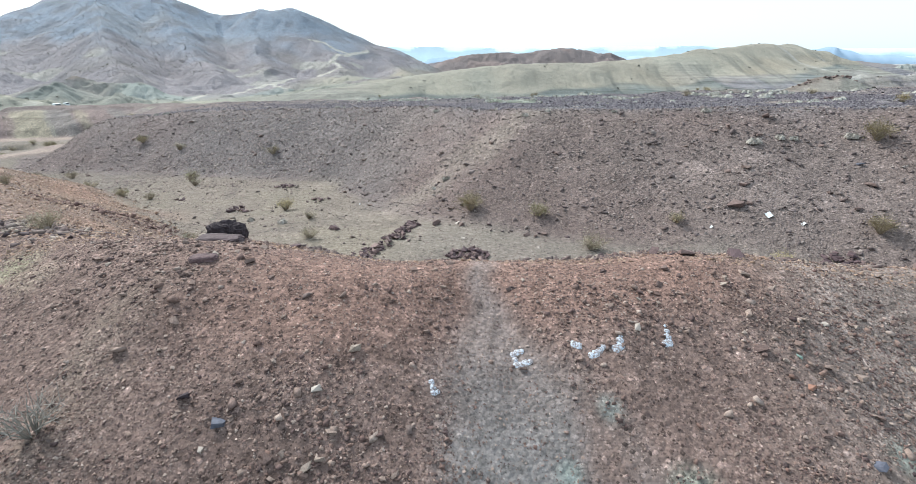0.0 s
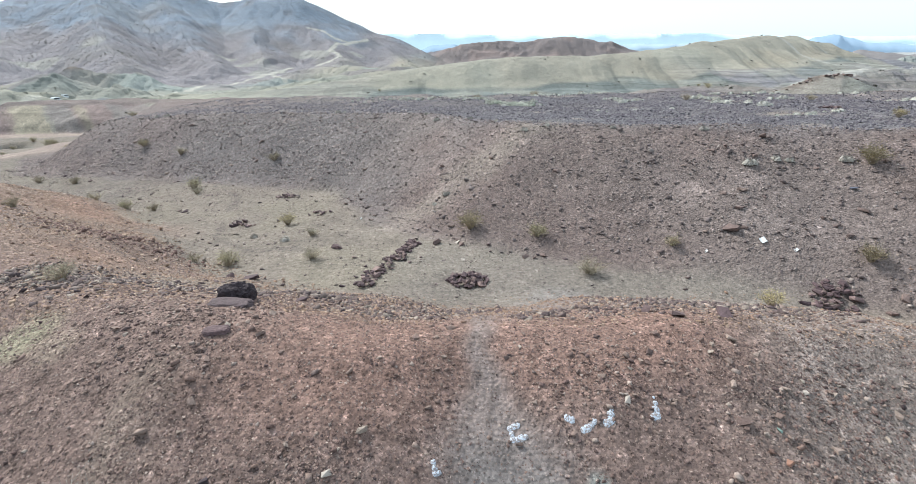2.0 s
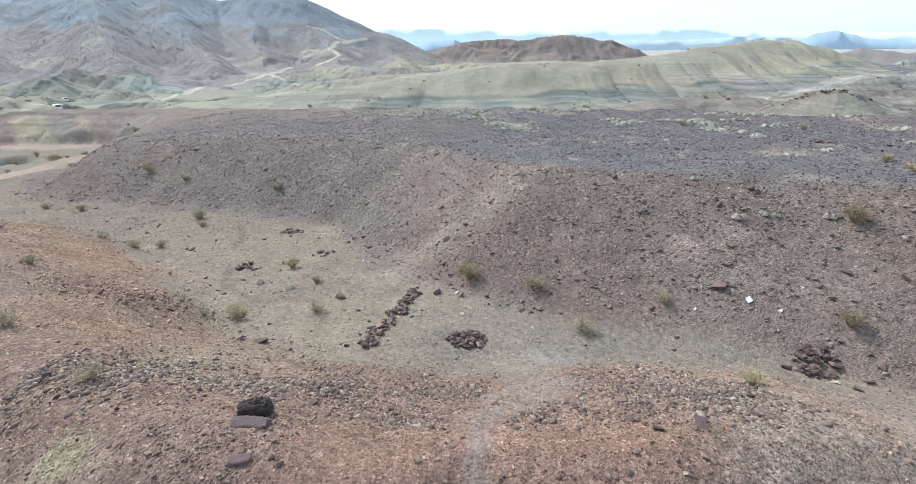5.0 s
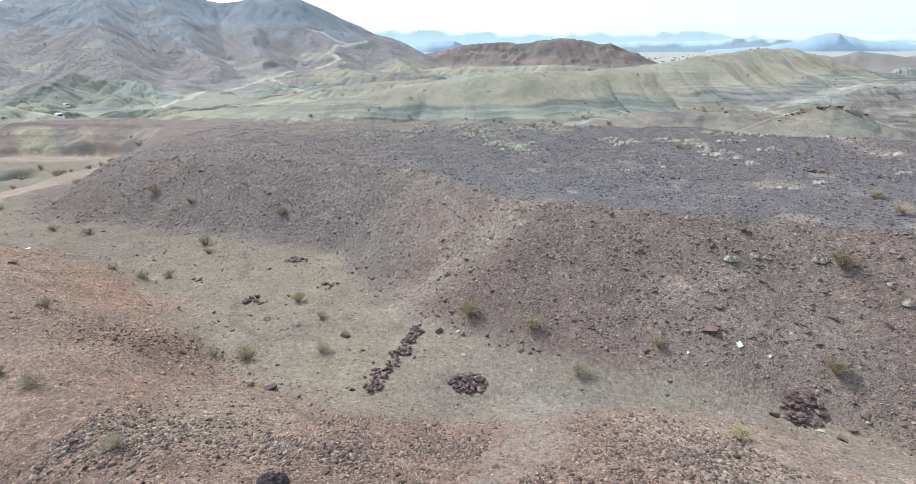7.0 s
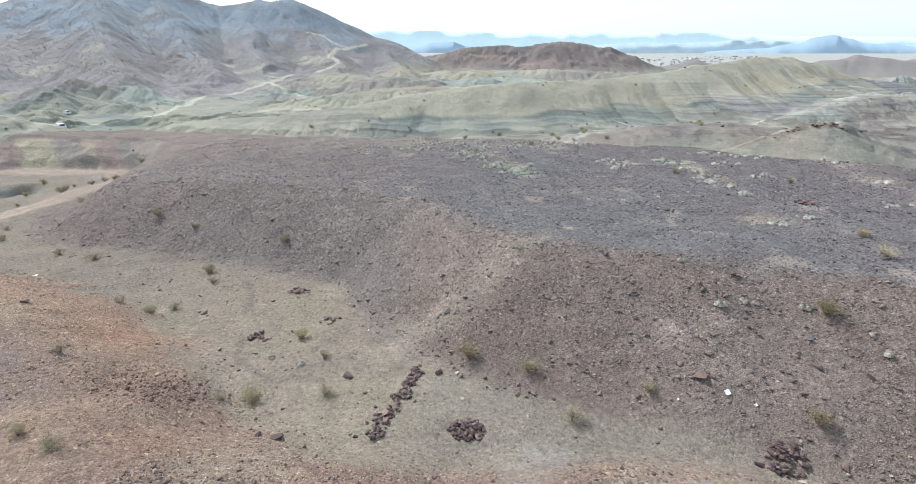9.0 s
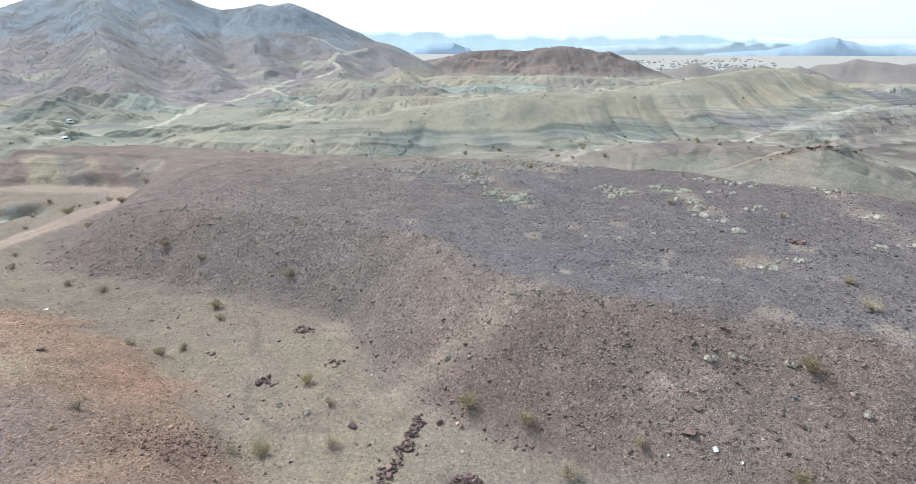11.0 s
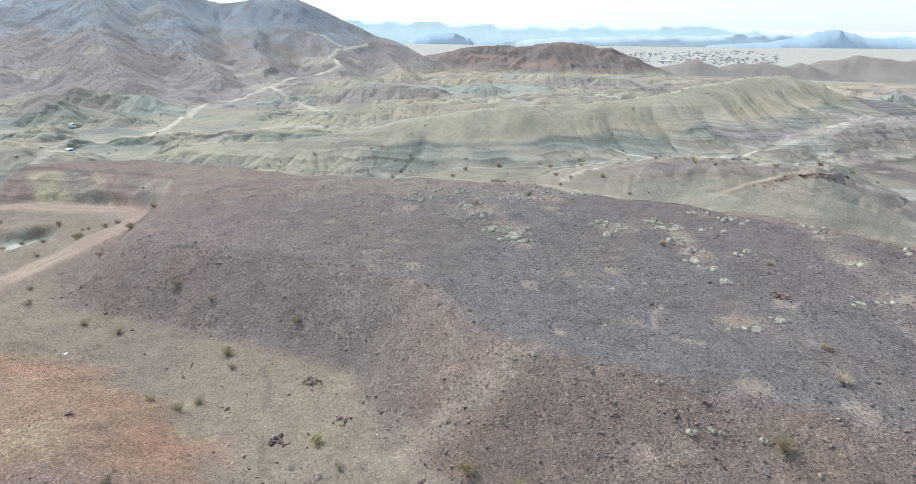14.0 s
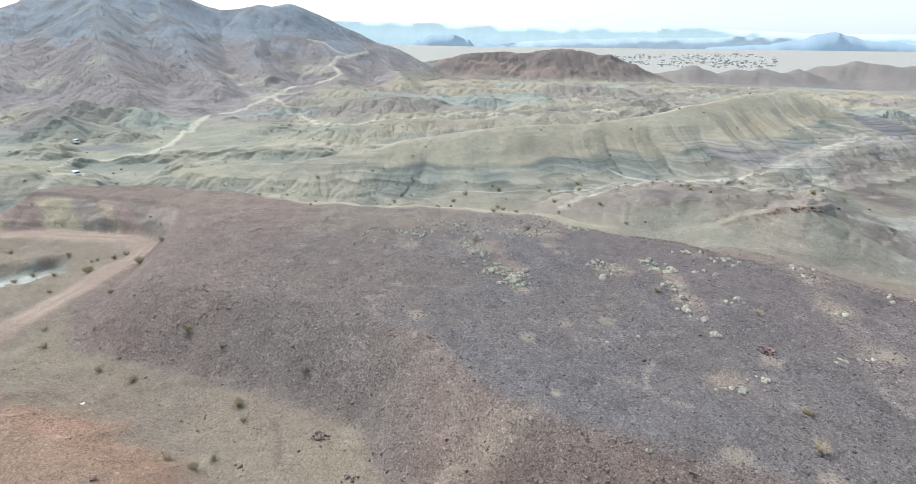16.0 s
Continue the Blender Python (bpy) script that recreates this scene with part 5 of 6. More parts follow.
def bush(x, y, width, kind, label, group=""):
    ob = thing("creosote_bush", x, y, ground_z(x, y), label, "bush", group, (x * 53 + y * 31) % 360)
    ob.scale = (width, width, 0.9 * width)
    part("branchwork", CREOSOTE[kind][0], ob), part("foliage", CREOSOTE[kind][1], ob)
    return ob


for x, y, w, kind, label in (
        (0.67, 27.3, 1.6, 1, "yellow-green creosote bush at the slope's foot"), (4.3, 25.7, 1.2, 0, "low dark green bush at the slope's foot"),
        (6.34, 22.0, 1.45, 2, "thin pale creosote bush on the valley floor"), (21.65, 25.6, 1.6, 1, "yellowing creosote bush on the mesa slope"),
        (18.3, 20.2, 1.3, 1, "yellow-green creosote bush below the mesa slope"), (-11.4, 31.0, 1.25, 1, "yellow-green creosote bush on the valley floor"),
        (-9.06, 28.4, 1.0, 2, "thin dry bush beside the wash"), (-12.2, 23.9, 1.35, 0, "olive creosote bush at the mound's foot"),
        (-7.94, 24.5, 1.15, 2, "thin dry creosote bush on the valley floor"), (-24.3, 44.0, 1.6, 0, "green creosote bush on the valley floor"),
        (-22.8, 41.5, 1.2, 2, "dry greyish bush on the valley floor"), (-23.5, 36.3, 1.1, 2, "dry pale bush by the mound"), (-13.9, 23.8, 0.9, 2, "small dry bush at the mound's foot"),
        (-24.4, 34.6, 1.1, 0, "olive bush beside the mound"), (-27.2, 35.4, 1.2, 2, "dry bush at the mound's far side"), (10.85, 23.4, 0.9, 0, "small green bush on the mesa slope"),
        (-39.2, 49, 1.4, 2, "dry bush on the far valley floor"), (-45, 51.5, 1.3, 2, "dry bush on the far valley floor"), (-18, 47.8, 1.5, 2, "dry grey bush at the slope's foot"),
        (-30, 53, 1.4, 2, "dry grey bush at the slope's foot"), (-36, 56.5, 1.4, 0, "olive bush at the slope's foot"), (-58, 82, 1.8, 1, "yellowing bush beside the dirt road"), (-57, 88, 2.0, 2, "brown dry bush beside the dirt road"),
        (-68, 82, 2.2, 0, "olive bush beside the dirt road bend"), (-73, 66, 1.8, 2, "dry bush beside the dirt road"), (-66, 90, 1.6, 2, "dry bush inside the road bend"), (-57, 72, 1.5, 1, "yellow bush at the road's edge"),
        (11.0, 15.5, 1.0, 1, "small yellow-green bush below the berm"), (-18.2, 16.4, 0.8, 1, "small yellow-green bush on the mound"), (-16.2, 15.6, 1.1, 2, "dry bush on the mound"),
        (-22.8, 24.2, 1.0, 2, "dry bush on top of the mound"), (-11.0, 12.4, 1.0, 2, "dry pale bush on the berm"), (21.0, 15.2, 0.9, 1, "small yellow bush below the mesa slope"), (37, 53.5, 1.2, 2, "thin dry bush on the mesa"),
        (13.2, 88.0, 1.8, 2, "dry brown bush at the mesa edge"), (3.0, 82.0, 1.8, 2, "dry brown bush on the mesa"), (27, 60.5, 1.4, 2, "dry brown bush on the mesa"), (31, 35.5, 1.0, 1, "small olive bush on the mesa"),
        (29, 31, 1.6, 2, "pale straw bush at the mesa rim")):
    bush(x, y, w, kind, label)

# bushes by the dirt road and on the flat behind the mesa
r = np.random.default_rng(109)
n = 0
while n < 34:
    x, y = r.uniform(-104, -56), r.uniform(56, 97)
    if float(near(np.array([x]), np.array([y]), ROAD_NEAR)[0][0]) < 4 or float(rim_distance(np.array([x]), np.array([y]))[0]) < 8:
        continue
    bush(x, y, r.uniform(0.8, 1.6), int(r.choice([0, 2, 2])), "dry olive-grey bush on the flat beside the road", "bushes beside the dirt road")
    n += 1
n = 0
while n < 44:
    x, y = r.uniform(-60, 95), r.uniform(100, 146)
    if float(rim_distance(np.array([x]), np.array([y]))[0]) < 5:
        continue
    bush(x, y, r.uniform(0.9, 2.0), int(r.choice([0, 3, 2])), "olive desert bush on the flat behind the mesa", "bushes behind the mesa")
    n += 1

TWIGGY = bush_meshes(431, 1.0, 0.6, 26, 5, 0.016, STRAW_DULL)
twig = thing("dry_bush", -6.0, 5.55, ground_z(-6.0, 5.55), "leafless pale grey twiggy bush on the berm", "bush")
part("branchwork", mesh_of("branchwork", [v.co[:] for v in TWIGGY[0].vertices], [tuple(p.vertices) for p in TWIGGY[0].polygons], STRAW_DULL), twig)
part("foliage", TWIGGY[1], twig)


def dome_mesh(seed, n, material, flat=0.55):
    """A dense rounded cushion of short dry twigs."""
    r = np.random.default_rng(seed)
    v, f = [], []
    lump = [(Vector((math.cos(a) * q, math.sin(a) * q, 0)), s) for a, q, s in zip(r.uniform(0, 6.28, 5), r.uniform(0.08, 0.24, 5), r.uniform(0.22, 0.34, 5))]
    for k in range(n):
        c, s = lump[k % 5]
        d = Vector(r.normal(0, 1, 3))
        d.z = abs(d.z)
        d.normalize()
        p = c + Vector((d.x * s, d.y * s, d.z * s * flat * 1.6)) * r.uniform(0.75, 1.15)
        u = (d + Vector(r.normal(0, 0.7, 3))).normalized()
        w = u.orthogonal().normalized()
        g = r.uniform(0.05, 0.11)
        i = len(v)
        v += [p - w * g * 0.3, p + w * g * 0.3, p + u * g]
        f.append((i, i + 1, i + 2))
    # the tight inner cushion
    bm = bmesh.new()
    for c, s in lump:
        got = bmesh.ops.create_icosphere(bm, subdivisions=2, radius=1)["verts"]
        for q in got:
            k = 0.9 + 0.3 * noise.noise(q.co * 2.5 + Vector((seed, 0, 0)))
            q.co = c + Vector((q.co.x * s, q.co.y * s, max(q.co.z, -0.1) * s * flat * 1.6)) * k
    bm.verts.index_update()
    i = len(v)
    v += [q.co.copy() for q in bm.verts]
    f += [tuple(i + q.index for q in t.verts) for t in bm.faces]
    bm.free()
    return mesh_of("cushion", v, f, material)


DOMES = [dome_mesh(441, 620, STRAW, 0.8), dome_mesh(442, 620, STRAW, 0.7), dome_mesh(443, 620, STRAW_GREEN, 0.8), dome_mesh(444, 620, STRAW, 0.65), dome_mesh(445, 620, STRAW_DULL, 0.75)]


def cushion(x, y, width, kind, label, group):
    ob = new("cushion_shrub", DOMES[kind])
    ob.matrix_basis = pose(x, y, ground_z(x, y) - 0.02, 0, 0, (x * 77 + y * 19) % 360) @ Matrix.Diagonal((width, width, width * 0.95, 1))
    return tagged(ob, label, "shrub", group)


r = np.random.default_rng(97)
FAR_CUSHIONS = []
for cx, cy, sx, sy, n, kind in ((8.2, 65.6, 1.5, 1.8, 50, 2), (5.6, 69.0, 1.4, 1.8, 26, 2), (3.6, 74.6, 1.6, 2.4, 24, 0), (2.0, 81.0, 1.6, 3.0, 24, 1), (3.4, 88.0, 2.4, 2.6, 20, 0),
                                (22.2, 70.8, 1.4, 1.4, 18, 0), (24.8, 69.6, 1.0, 1.2, 10, 1), (22.0, 66.4, 1.2, 0.9, 10, 0), (30.3, 72.2, 1.4, 1.0, 14, 2), (31.6, 68.6, 1.4, 1.4, 20, 2), (30.2, 62.2, 1.0, 2.0, 14, 0),
                                (28.8, 57.0, 0.9, 1.6, 12, 1), (29.2, 52.6, 0.8, 1.6, 7, 0), (29.0, 48.2, 0.6, 1.0, 4, 0), (35.4, 67.0, 2.0, 0.7, 10, 0), (36.0, 57.0, 1.0, 0.5, 7, 0), (52.0, 69.4, 2.0, 1.0, 10, 0),
                                (51.0, 64.6, 1.0, 1.2, 9, 1), (47.4, 54.8, 0.9, 0.9, 8, 0), (25.8, 38.6, 1.6, 0.6, 9, 3), (29.6, 40.6, 1.2, 0.7, 8, 3), (41.0, 44.0, 2.0, 0.6, 8, 3), (-7.5, 86.0, 3.0, 1.4, 20, 0), (-13.5, 85.5, 3, 2, 10, 3),
                                (41.0, 71.0, 3.0, 1.0, 14, 0), (38.0, 75.2, 2.4, 0.8, 12, 1), (60, 58, 2.5, 2.0, 10, 0), (16, 47.5, 4, 1.5, 6, 3), (19.0, 88.0, 4, 2, 18, 1), (12.9, 85.4, 3, 2, 16, 3), (-2, 91, 9, 3, 36, 3), (12, 93, 6, 3, 24, 3)):
    for k in range(n if cy > 80 else int(0.85 * n)):
        x, y = cx + r.normal(0, 0.75 * sx), cy + r.normal(0, 0.75 * sy)
        w = float(np.clip(r.normal(0.74, 0.27), 0.3, 1.3)) * (0.75 if kind == 3 else 1)
        if cy > 80:
            FAR_CUSHIONS.append((x, y, w))
            continue
        cushion(x, y, w, kind if r.uniform() < 0.75 else 0, ("grey-green" if kind == 2 else "pale grey") + " dry cushion shrub on the dark mesa", "cushion shrubs on the mesa")
for x, y, w in ((16.4, 27.5, 0.95), (17.8, 27.5, 0.7), (20.8, 26.3, 0.8), (18.4, 27.2, 0.6), (4.6, 34.9, 0.7), (6.2, 35.0, 0.6), (-13.0, 54.6, 1.0), (-12.2, 54.2, 0.8), (-38, 63.4, 0.9), (-37, 64.3, 0.8), (-36.6, 63.0, 0.8),
                (-3, 48, 0.6), (1, 43, 0.6), (3, 39.5, 0.6), (10.3, 33.4, 0.5), (15.3, 31.2, 0.7), (23, 22.6, 0.7), (-0.8, 31.5, 0.7), (-1.6, 31.0, 0.5), (-2.0, 45, 0.7), (-12.6, 28.4, 0.7), (-10.4, 27.5, 0.8)):
    cushion(x, y, 0.85 * w, 4, "small pale grey dry shrub on the stony slope", "small shrubs on the slope")


def far_cushions():
    """The cushion shrubs along the mesa's back edge, too many to count."""
    vs, fs, off = [], [], 0
    dome = np.array([v.co[:] for v in DOMES[0].vertices])
    faces = np.array([tuple(p.vertices) for p in DOMES[0].polygons])
    for x, y, w in FAR_CUSHIONS:
        a = x * 7 + y
        turn = np.array([[math.cos(a), -math.sin(a), 0], [math.sin(a), math.cos(a), 0], [0, 0, 1]])
        vs.append(w * dome @ turn.T + np.array([x, y, ground_z(x, y) - 0.02]))
        fs.append(faces + off)
        off += len(dome)
    me = mesh_of("far_cushion_shrubs", np.concatenate(vs).tolist(), np.concatenate(fs).tolist(), STRAW)
    tagged(new("far_cushion_shrubs", me), "pale grey cushion shrubs along the mesa's back edge", "shrubs", kind="stuff")


far_cushions()


# dark ledges breaking out of the low ridge
r = np.random.default_rng(131)
crag = thing("rock_outcrop", 70.0, 95.0, ground_z(70.0, 95.0), "dark brown broken rock ledges along a ridge crest", "rock outcrop")
for k in range(34):
    x = r.uniform(58, 75)
    y = 94.2 + (0.35 * (x - 69) if x > 69 else 0.1 * (69 - x)) + r.normal(0, 0.5)
    m = stone_pose(x - 70.0, y - 95.0, ground_z(x, y) - ground_z(70.0, 95.0) + 0.1, float(np.clip(r.normal(0.75, 0.25), 0.35, 1.3)) * (0.6 + 0.6 * step(60, 72, x)), r, 0.7)
    part("ledge", stone_mesh(int(r.integers(0, 8)), ROCK), crag, m)


# far shrubs, too many and too small to count
def far_shrubs():
    r = np.random.default_rng(103)
    x, y = r.uniform(-420, 330, 70000), r.uniform(100, 640, 70000)
    keep = (rim_distance(x, y) > 3) & (np.abs(x) < 0.95 * y)
    x, y = x[keep], y[keep]
    z = land(x, y)
    mount = (z > 5) & (y > 280) & (x < 30)
    keep = (r.uniform(0, 1, len(x)) < np.where(mount, 0.8, 0.035)) & (np.hypot(x, y) < 700)
    x, y, z, mount = x[keep], y[keep], z[keep], mount[keep]
    n, blades = len(x), 9
    size = np.where(mount, r.uniform(0.3, 0.8, n), r.uniform(0.3, 0.8, n))
    d = r.normal(size=(n, blades, 3))
    d[..., 2] = np.abs(d[..., 2]) * 0.8
    d /= np.linalg.norm(d, axis=2)[..., None]
    w = np.cross(d, r.normal(size=(n, blades, 3)))
    base = np.stack([x, y, z], -1)[:, None, :] + 0.2 * d * size[:, None, None]
    tri = np.stack([base - 0.25 * w * size[:, None, None], base + 0.25 * w * size[:, None, None], base + 0.55 * d * size[:, None, None]], 2).reshape(-1, 3)
    me = bpy.data.meshes.new("far_shrubs")
    f = len(tri) // 3
    me.vertices.add(len(tri)), me.loops.add(len(tri)), me.polygons.add(f)
    me.vertices.foreach_set("co", tri.astype(np.float32).ravel())
    me.loops.foreach_set("vertex_index", np.arange(len(tri), dtype=np.int32))
    me.polygons.foreach_set("loop_start", np.arange(0, len(tri), 3, dtype=np.int32))
    me.update(calc_edges=True)
    me.materials.append(FAR_BUSH)
    tagged(new("far_shrubs", me), "olive-brown desert shrubs dotted over the far hills", "shrubs", kind="stuff")


far_shrubs()


# ---------------------------------------------------------------- roads
def drape(name, line, half, lift, label, across=9, every=1.5):
    pts = []
    for (ax, ay, _), (bx, by, _) in zip(line, line[1:]):
        n = max(2, int(math.hypot(bx - ax, by - ay) / every))
        pts += [(ax + (bx - ax) * k / n, ay + (by - ay) * k / n) for k in range(n)]
    p = np.array(pts)
    for _ in range(6):
        p[1:-1] = 0.25 * p[:-2] + 0.5 * p[1:-1] + 0.25 * p[2:]
    t = np.gradient(p, axis=0)
    t /= np.linalg.norm(t, axis=1)[:, None]
    s = np.linspace(-1, 1, across)
    x = (p[:, 0][:, None] - t[:, 1][:, None] * s * half).ravel()
    y = (p[:, 1][:, None] + t[:, 0][:, None] * s * half).ravel()
    z = land(x, y)
    rut = np.tile(-0.05 * np.exp(-((np.abs(s) * half - 0.8) / 0.3) ** 2), len(p))
    edge = np.tile(1 - np.abs(s) ** 6, len(p))
    col, stony, strata = soil(x, y, z)
    verts = np.column_stack([x, y, z + lift * edge + rut])
    faces = [(i * across + j, (i + 1) * across + j, (i + 1) * across + j + 1, i * across + j + 1) for i in range(len(p) - 1) for j in range(across - 1)]
    me = mesh_of(name, verts, faces, SOIL, True)
    paint_soil(me, col, stony * 0.5, strata)
    return tagged(new(name, me), label, "dirt road", kind="structure")


drape("road_1", ROAD_NEAR, 2.4, 0.08, "graded reddish dirt road bending round the mesa")
drape("road_2", TRACKS["climb"], 2.4, 0.12, "pale dirt road winding up the mountain", 7, 3.0)


# ---------------------------------------------------------------- spray paint, litter
PAINT = Nodes("white_spray_paint", 0.6, 0.3)
PAINT.colour(PAINT.mix(PAINT.remap(PAINT.noise(30.0, 5, 0.75), 0.44, 0.56, 0, 1), lin(146, 132, 126), lin(206, 216, 228)))


def paint_mark(spots, label):
    """Dabs of paint (x, y, radius) sprayed on the ground, following its relief."""
    cx, cy = float(np.mean([s[0] for s in spots])), float(np.mean([s[1] for s in spots]))
    base = ground_z(cx, cy)
    ob = thing("paint_mark", cx, cy, base, label, "paint mark", "paint marks on the berm")
    for k, (x, y, rad) in enumerate(spots):
        n, ring, faces = 16, [(x, y)], []
        for q in (0.5, 1.0):
            for a in range(n):
                w = rad * q * (1 + 0.3 * noise.noise(Vector((math.cos(a * 6.283 / n) * 1.7 + k, math.sin(a * 6.283 / n) * 1.7, x))))
                ring.append((x + w * math.cos(a * 6.283 / n), y + w * math.sin(a * 6.283 / n)))
        zs = land(np.array([p[0] for p in ring]), np.array([p[1] for p in ring]))
        verts = [(p[0] - cx, p[1] - cy, z - base + 0.022 + 0.002 * (k % 4) - (0.018 if j > n else 0)) for j, (p, z) in enumerate(zip(ring, zs))]
        for a in range(n):
            b = (a + 1) % n
            faces.append((0, 1 + a, 1 + b))
            faces.append((1 + a, 1 + n + a, 1 + n + b, 1 + b))
        part("paint_dab", mesh_of("paint_dab", verts, faces, PAINT.mat, True), ob)
    return ob


paint_mark([(0.93, 7.47, 0.055), (1.0, 7.5, 0.06), (1.08, 7.51, 0.05), (0.95, 7.36, 0.05), (0.97, 7.27, 0.06), (1.05, 7.27, 0.055), (1.13, 7.29, 0.065), (1.2, 7.3, 0.05)], "pale blue-white spray paint strokes on bare earth")
paint_mark([(2.03, 7.62, 0.07), (2.1, 7.59, 0.07)], "pale spray paint dab on bare earth")
paint_mark([(2.3, 7.42, 0.06), (2.38, 7.45, 0.07), (2.45, 7.5, 0.06), (2.52, 7.55, 0.055)], "slanting pale spray paint stroke on bare earth")
paint_mark([(2.75, 7.52, 0.07), (2.83, 7.56, 0.08), (2.86, 7.68, 0.07), (2.9, 7.78, 0.05)], "hooked pale spray paint stroke on bare earth")
paint_mark([(3.7, 7.72, 0.07), (3.78, 7.75, 0.08), (3.8, 7.86, 0.07), (3.82, 7.98, 0.05), (3.83, 8.1, 0.03)], "upright pale spray paint stroke on bare earth")
paint_mark([(-0.46, 6.62, 0.05), (-0.44, 6.54, 0.055), (-0.42, 6.45, 0.05), (-0.36, 6.48, 0.04)], "small pale spray paint dab on bare earth")

PAPER = plain_material("white_sheet", (232, 236, 236), 0.5, 0.3, 0.04, 6.0)


def sheet(x, y, w, h, label, tilt):
    bm = bmesh.new()
    bmesh.ops.create_grid(bm, x_segments=8, y_segments=8, size=0.5)
    for v in bm.verts:
        v.co.z = 0.06 * math.sin(v.co.x * 5) + 0.04 * v.co.y ** 2
    ext = bmesh.ops.extrude_face_region(bm, geom=bm.faces[:])
    bmesh.ops.translate(bm, verts=[g for g in ext["geom"] if isinstance(g, bmesh.types.BMVert)], vec=(0, 0, 0.02))
    me = bpy.data.meshes.new("litter")
    bm.to_mesh(me), bm.free()
    me.materials.append(PAPER)
    ob = new("litter", me)
    ob.matrix_basis = pose(x, y, ground_z(x, y) + 0.5 * h * math.sin(radians(tilt)), tilt, 0, 12) @ Matrix.Diagonal((w, h, 1, 1))
    return tagged(ob, label, "litter")


sheet(14.75, 22.4, 0.27, 0.3, "bent white board lying on the mesa slope", 30)
sheet(15.9, 21.6, 0.14, 0.14, "scrap of white litter on the slope", 25)
sheet(-6.7, 31.8, 0.16, 0.12, "scrap of white litter on the valley floor", 10)
sheet(-42.5, 45.0, 0.5, 0.3, "scrap of white sheeting in a shallow wash", 8)
sheet(12.2, 22.6, 0.12, 0.12, "scrap of white litter on the slope", 20)


# ---------------------------------------------------------------- parked cars
CAR_PAINT = plain_material("white_car_paint", (226, 230, 232), 0.3, 0.5, 0.03, 2.0)
CAR_GLASS = plain_material("dark_car_glass", (36, 42, 48), 0.1, 0.5, 0.05, 2.0)
RUBBER = plain_material("black_rubber", (30, 30, 32), 0.9, 0.2, 0.1, 20.0)
STEEL = plain_material("grey_wheel", (140, 142, 146), 0.4, 0.5, 0.05, 20.0, 0.6)


def loft(name, rows, material):
    """A body from cross-sections (x, half width, bottom, top, half width at the top)."""
    v, f = [], []
    for x, w, lo, hi, wt in rows:
        v += [(x, -w, lo), (x, -w * 1.02, lo + 0.5 * (hi - lo)), (x, -wt, hi), (x, wt, hi), (x, w * 1.02, lo + 0.5 * (hi - lo)), (x, w, lo)]
    n = len(rows)
    for i in range(n - 1):
        for j in range(6):
            a, b = i * 6 + j, i * 6 + (j + 1) % 6
            f.append((a, b, b + 6, a + 6))
    f += [tuple(range(5, -1, -1)), tuple(range((n - 1) * 6, n * 6))]
    return mesh_of(name, v, f, material)


def ring_mesh(name, radius, inner, width, material):
    v, f = [], []
    n = 18
    for k in range(n):
        a = k * 6.2832 / n
        for rad, y in ((inner, -width / 2), (radius, -width / 2), (radius, width / 2), (inner, width / 2)):
            v.append((rad * math.cos(a), y, rad * math.sin(a)))
    for k in range(n):
        a, b = k * 4, ((k + 1) % n) * 4
        for j in range(4):
            f.append((a + j, a + (j + 1) % 4, b + (j + 1) % 4, b + j))
    return mesh_of(name, v, f, material)


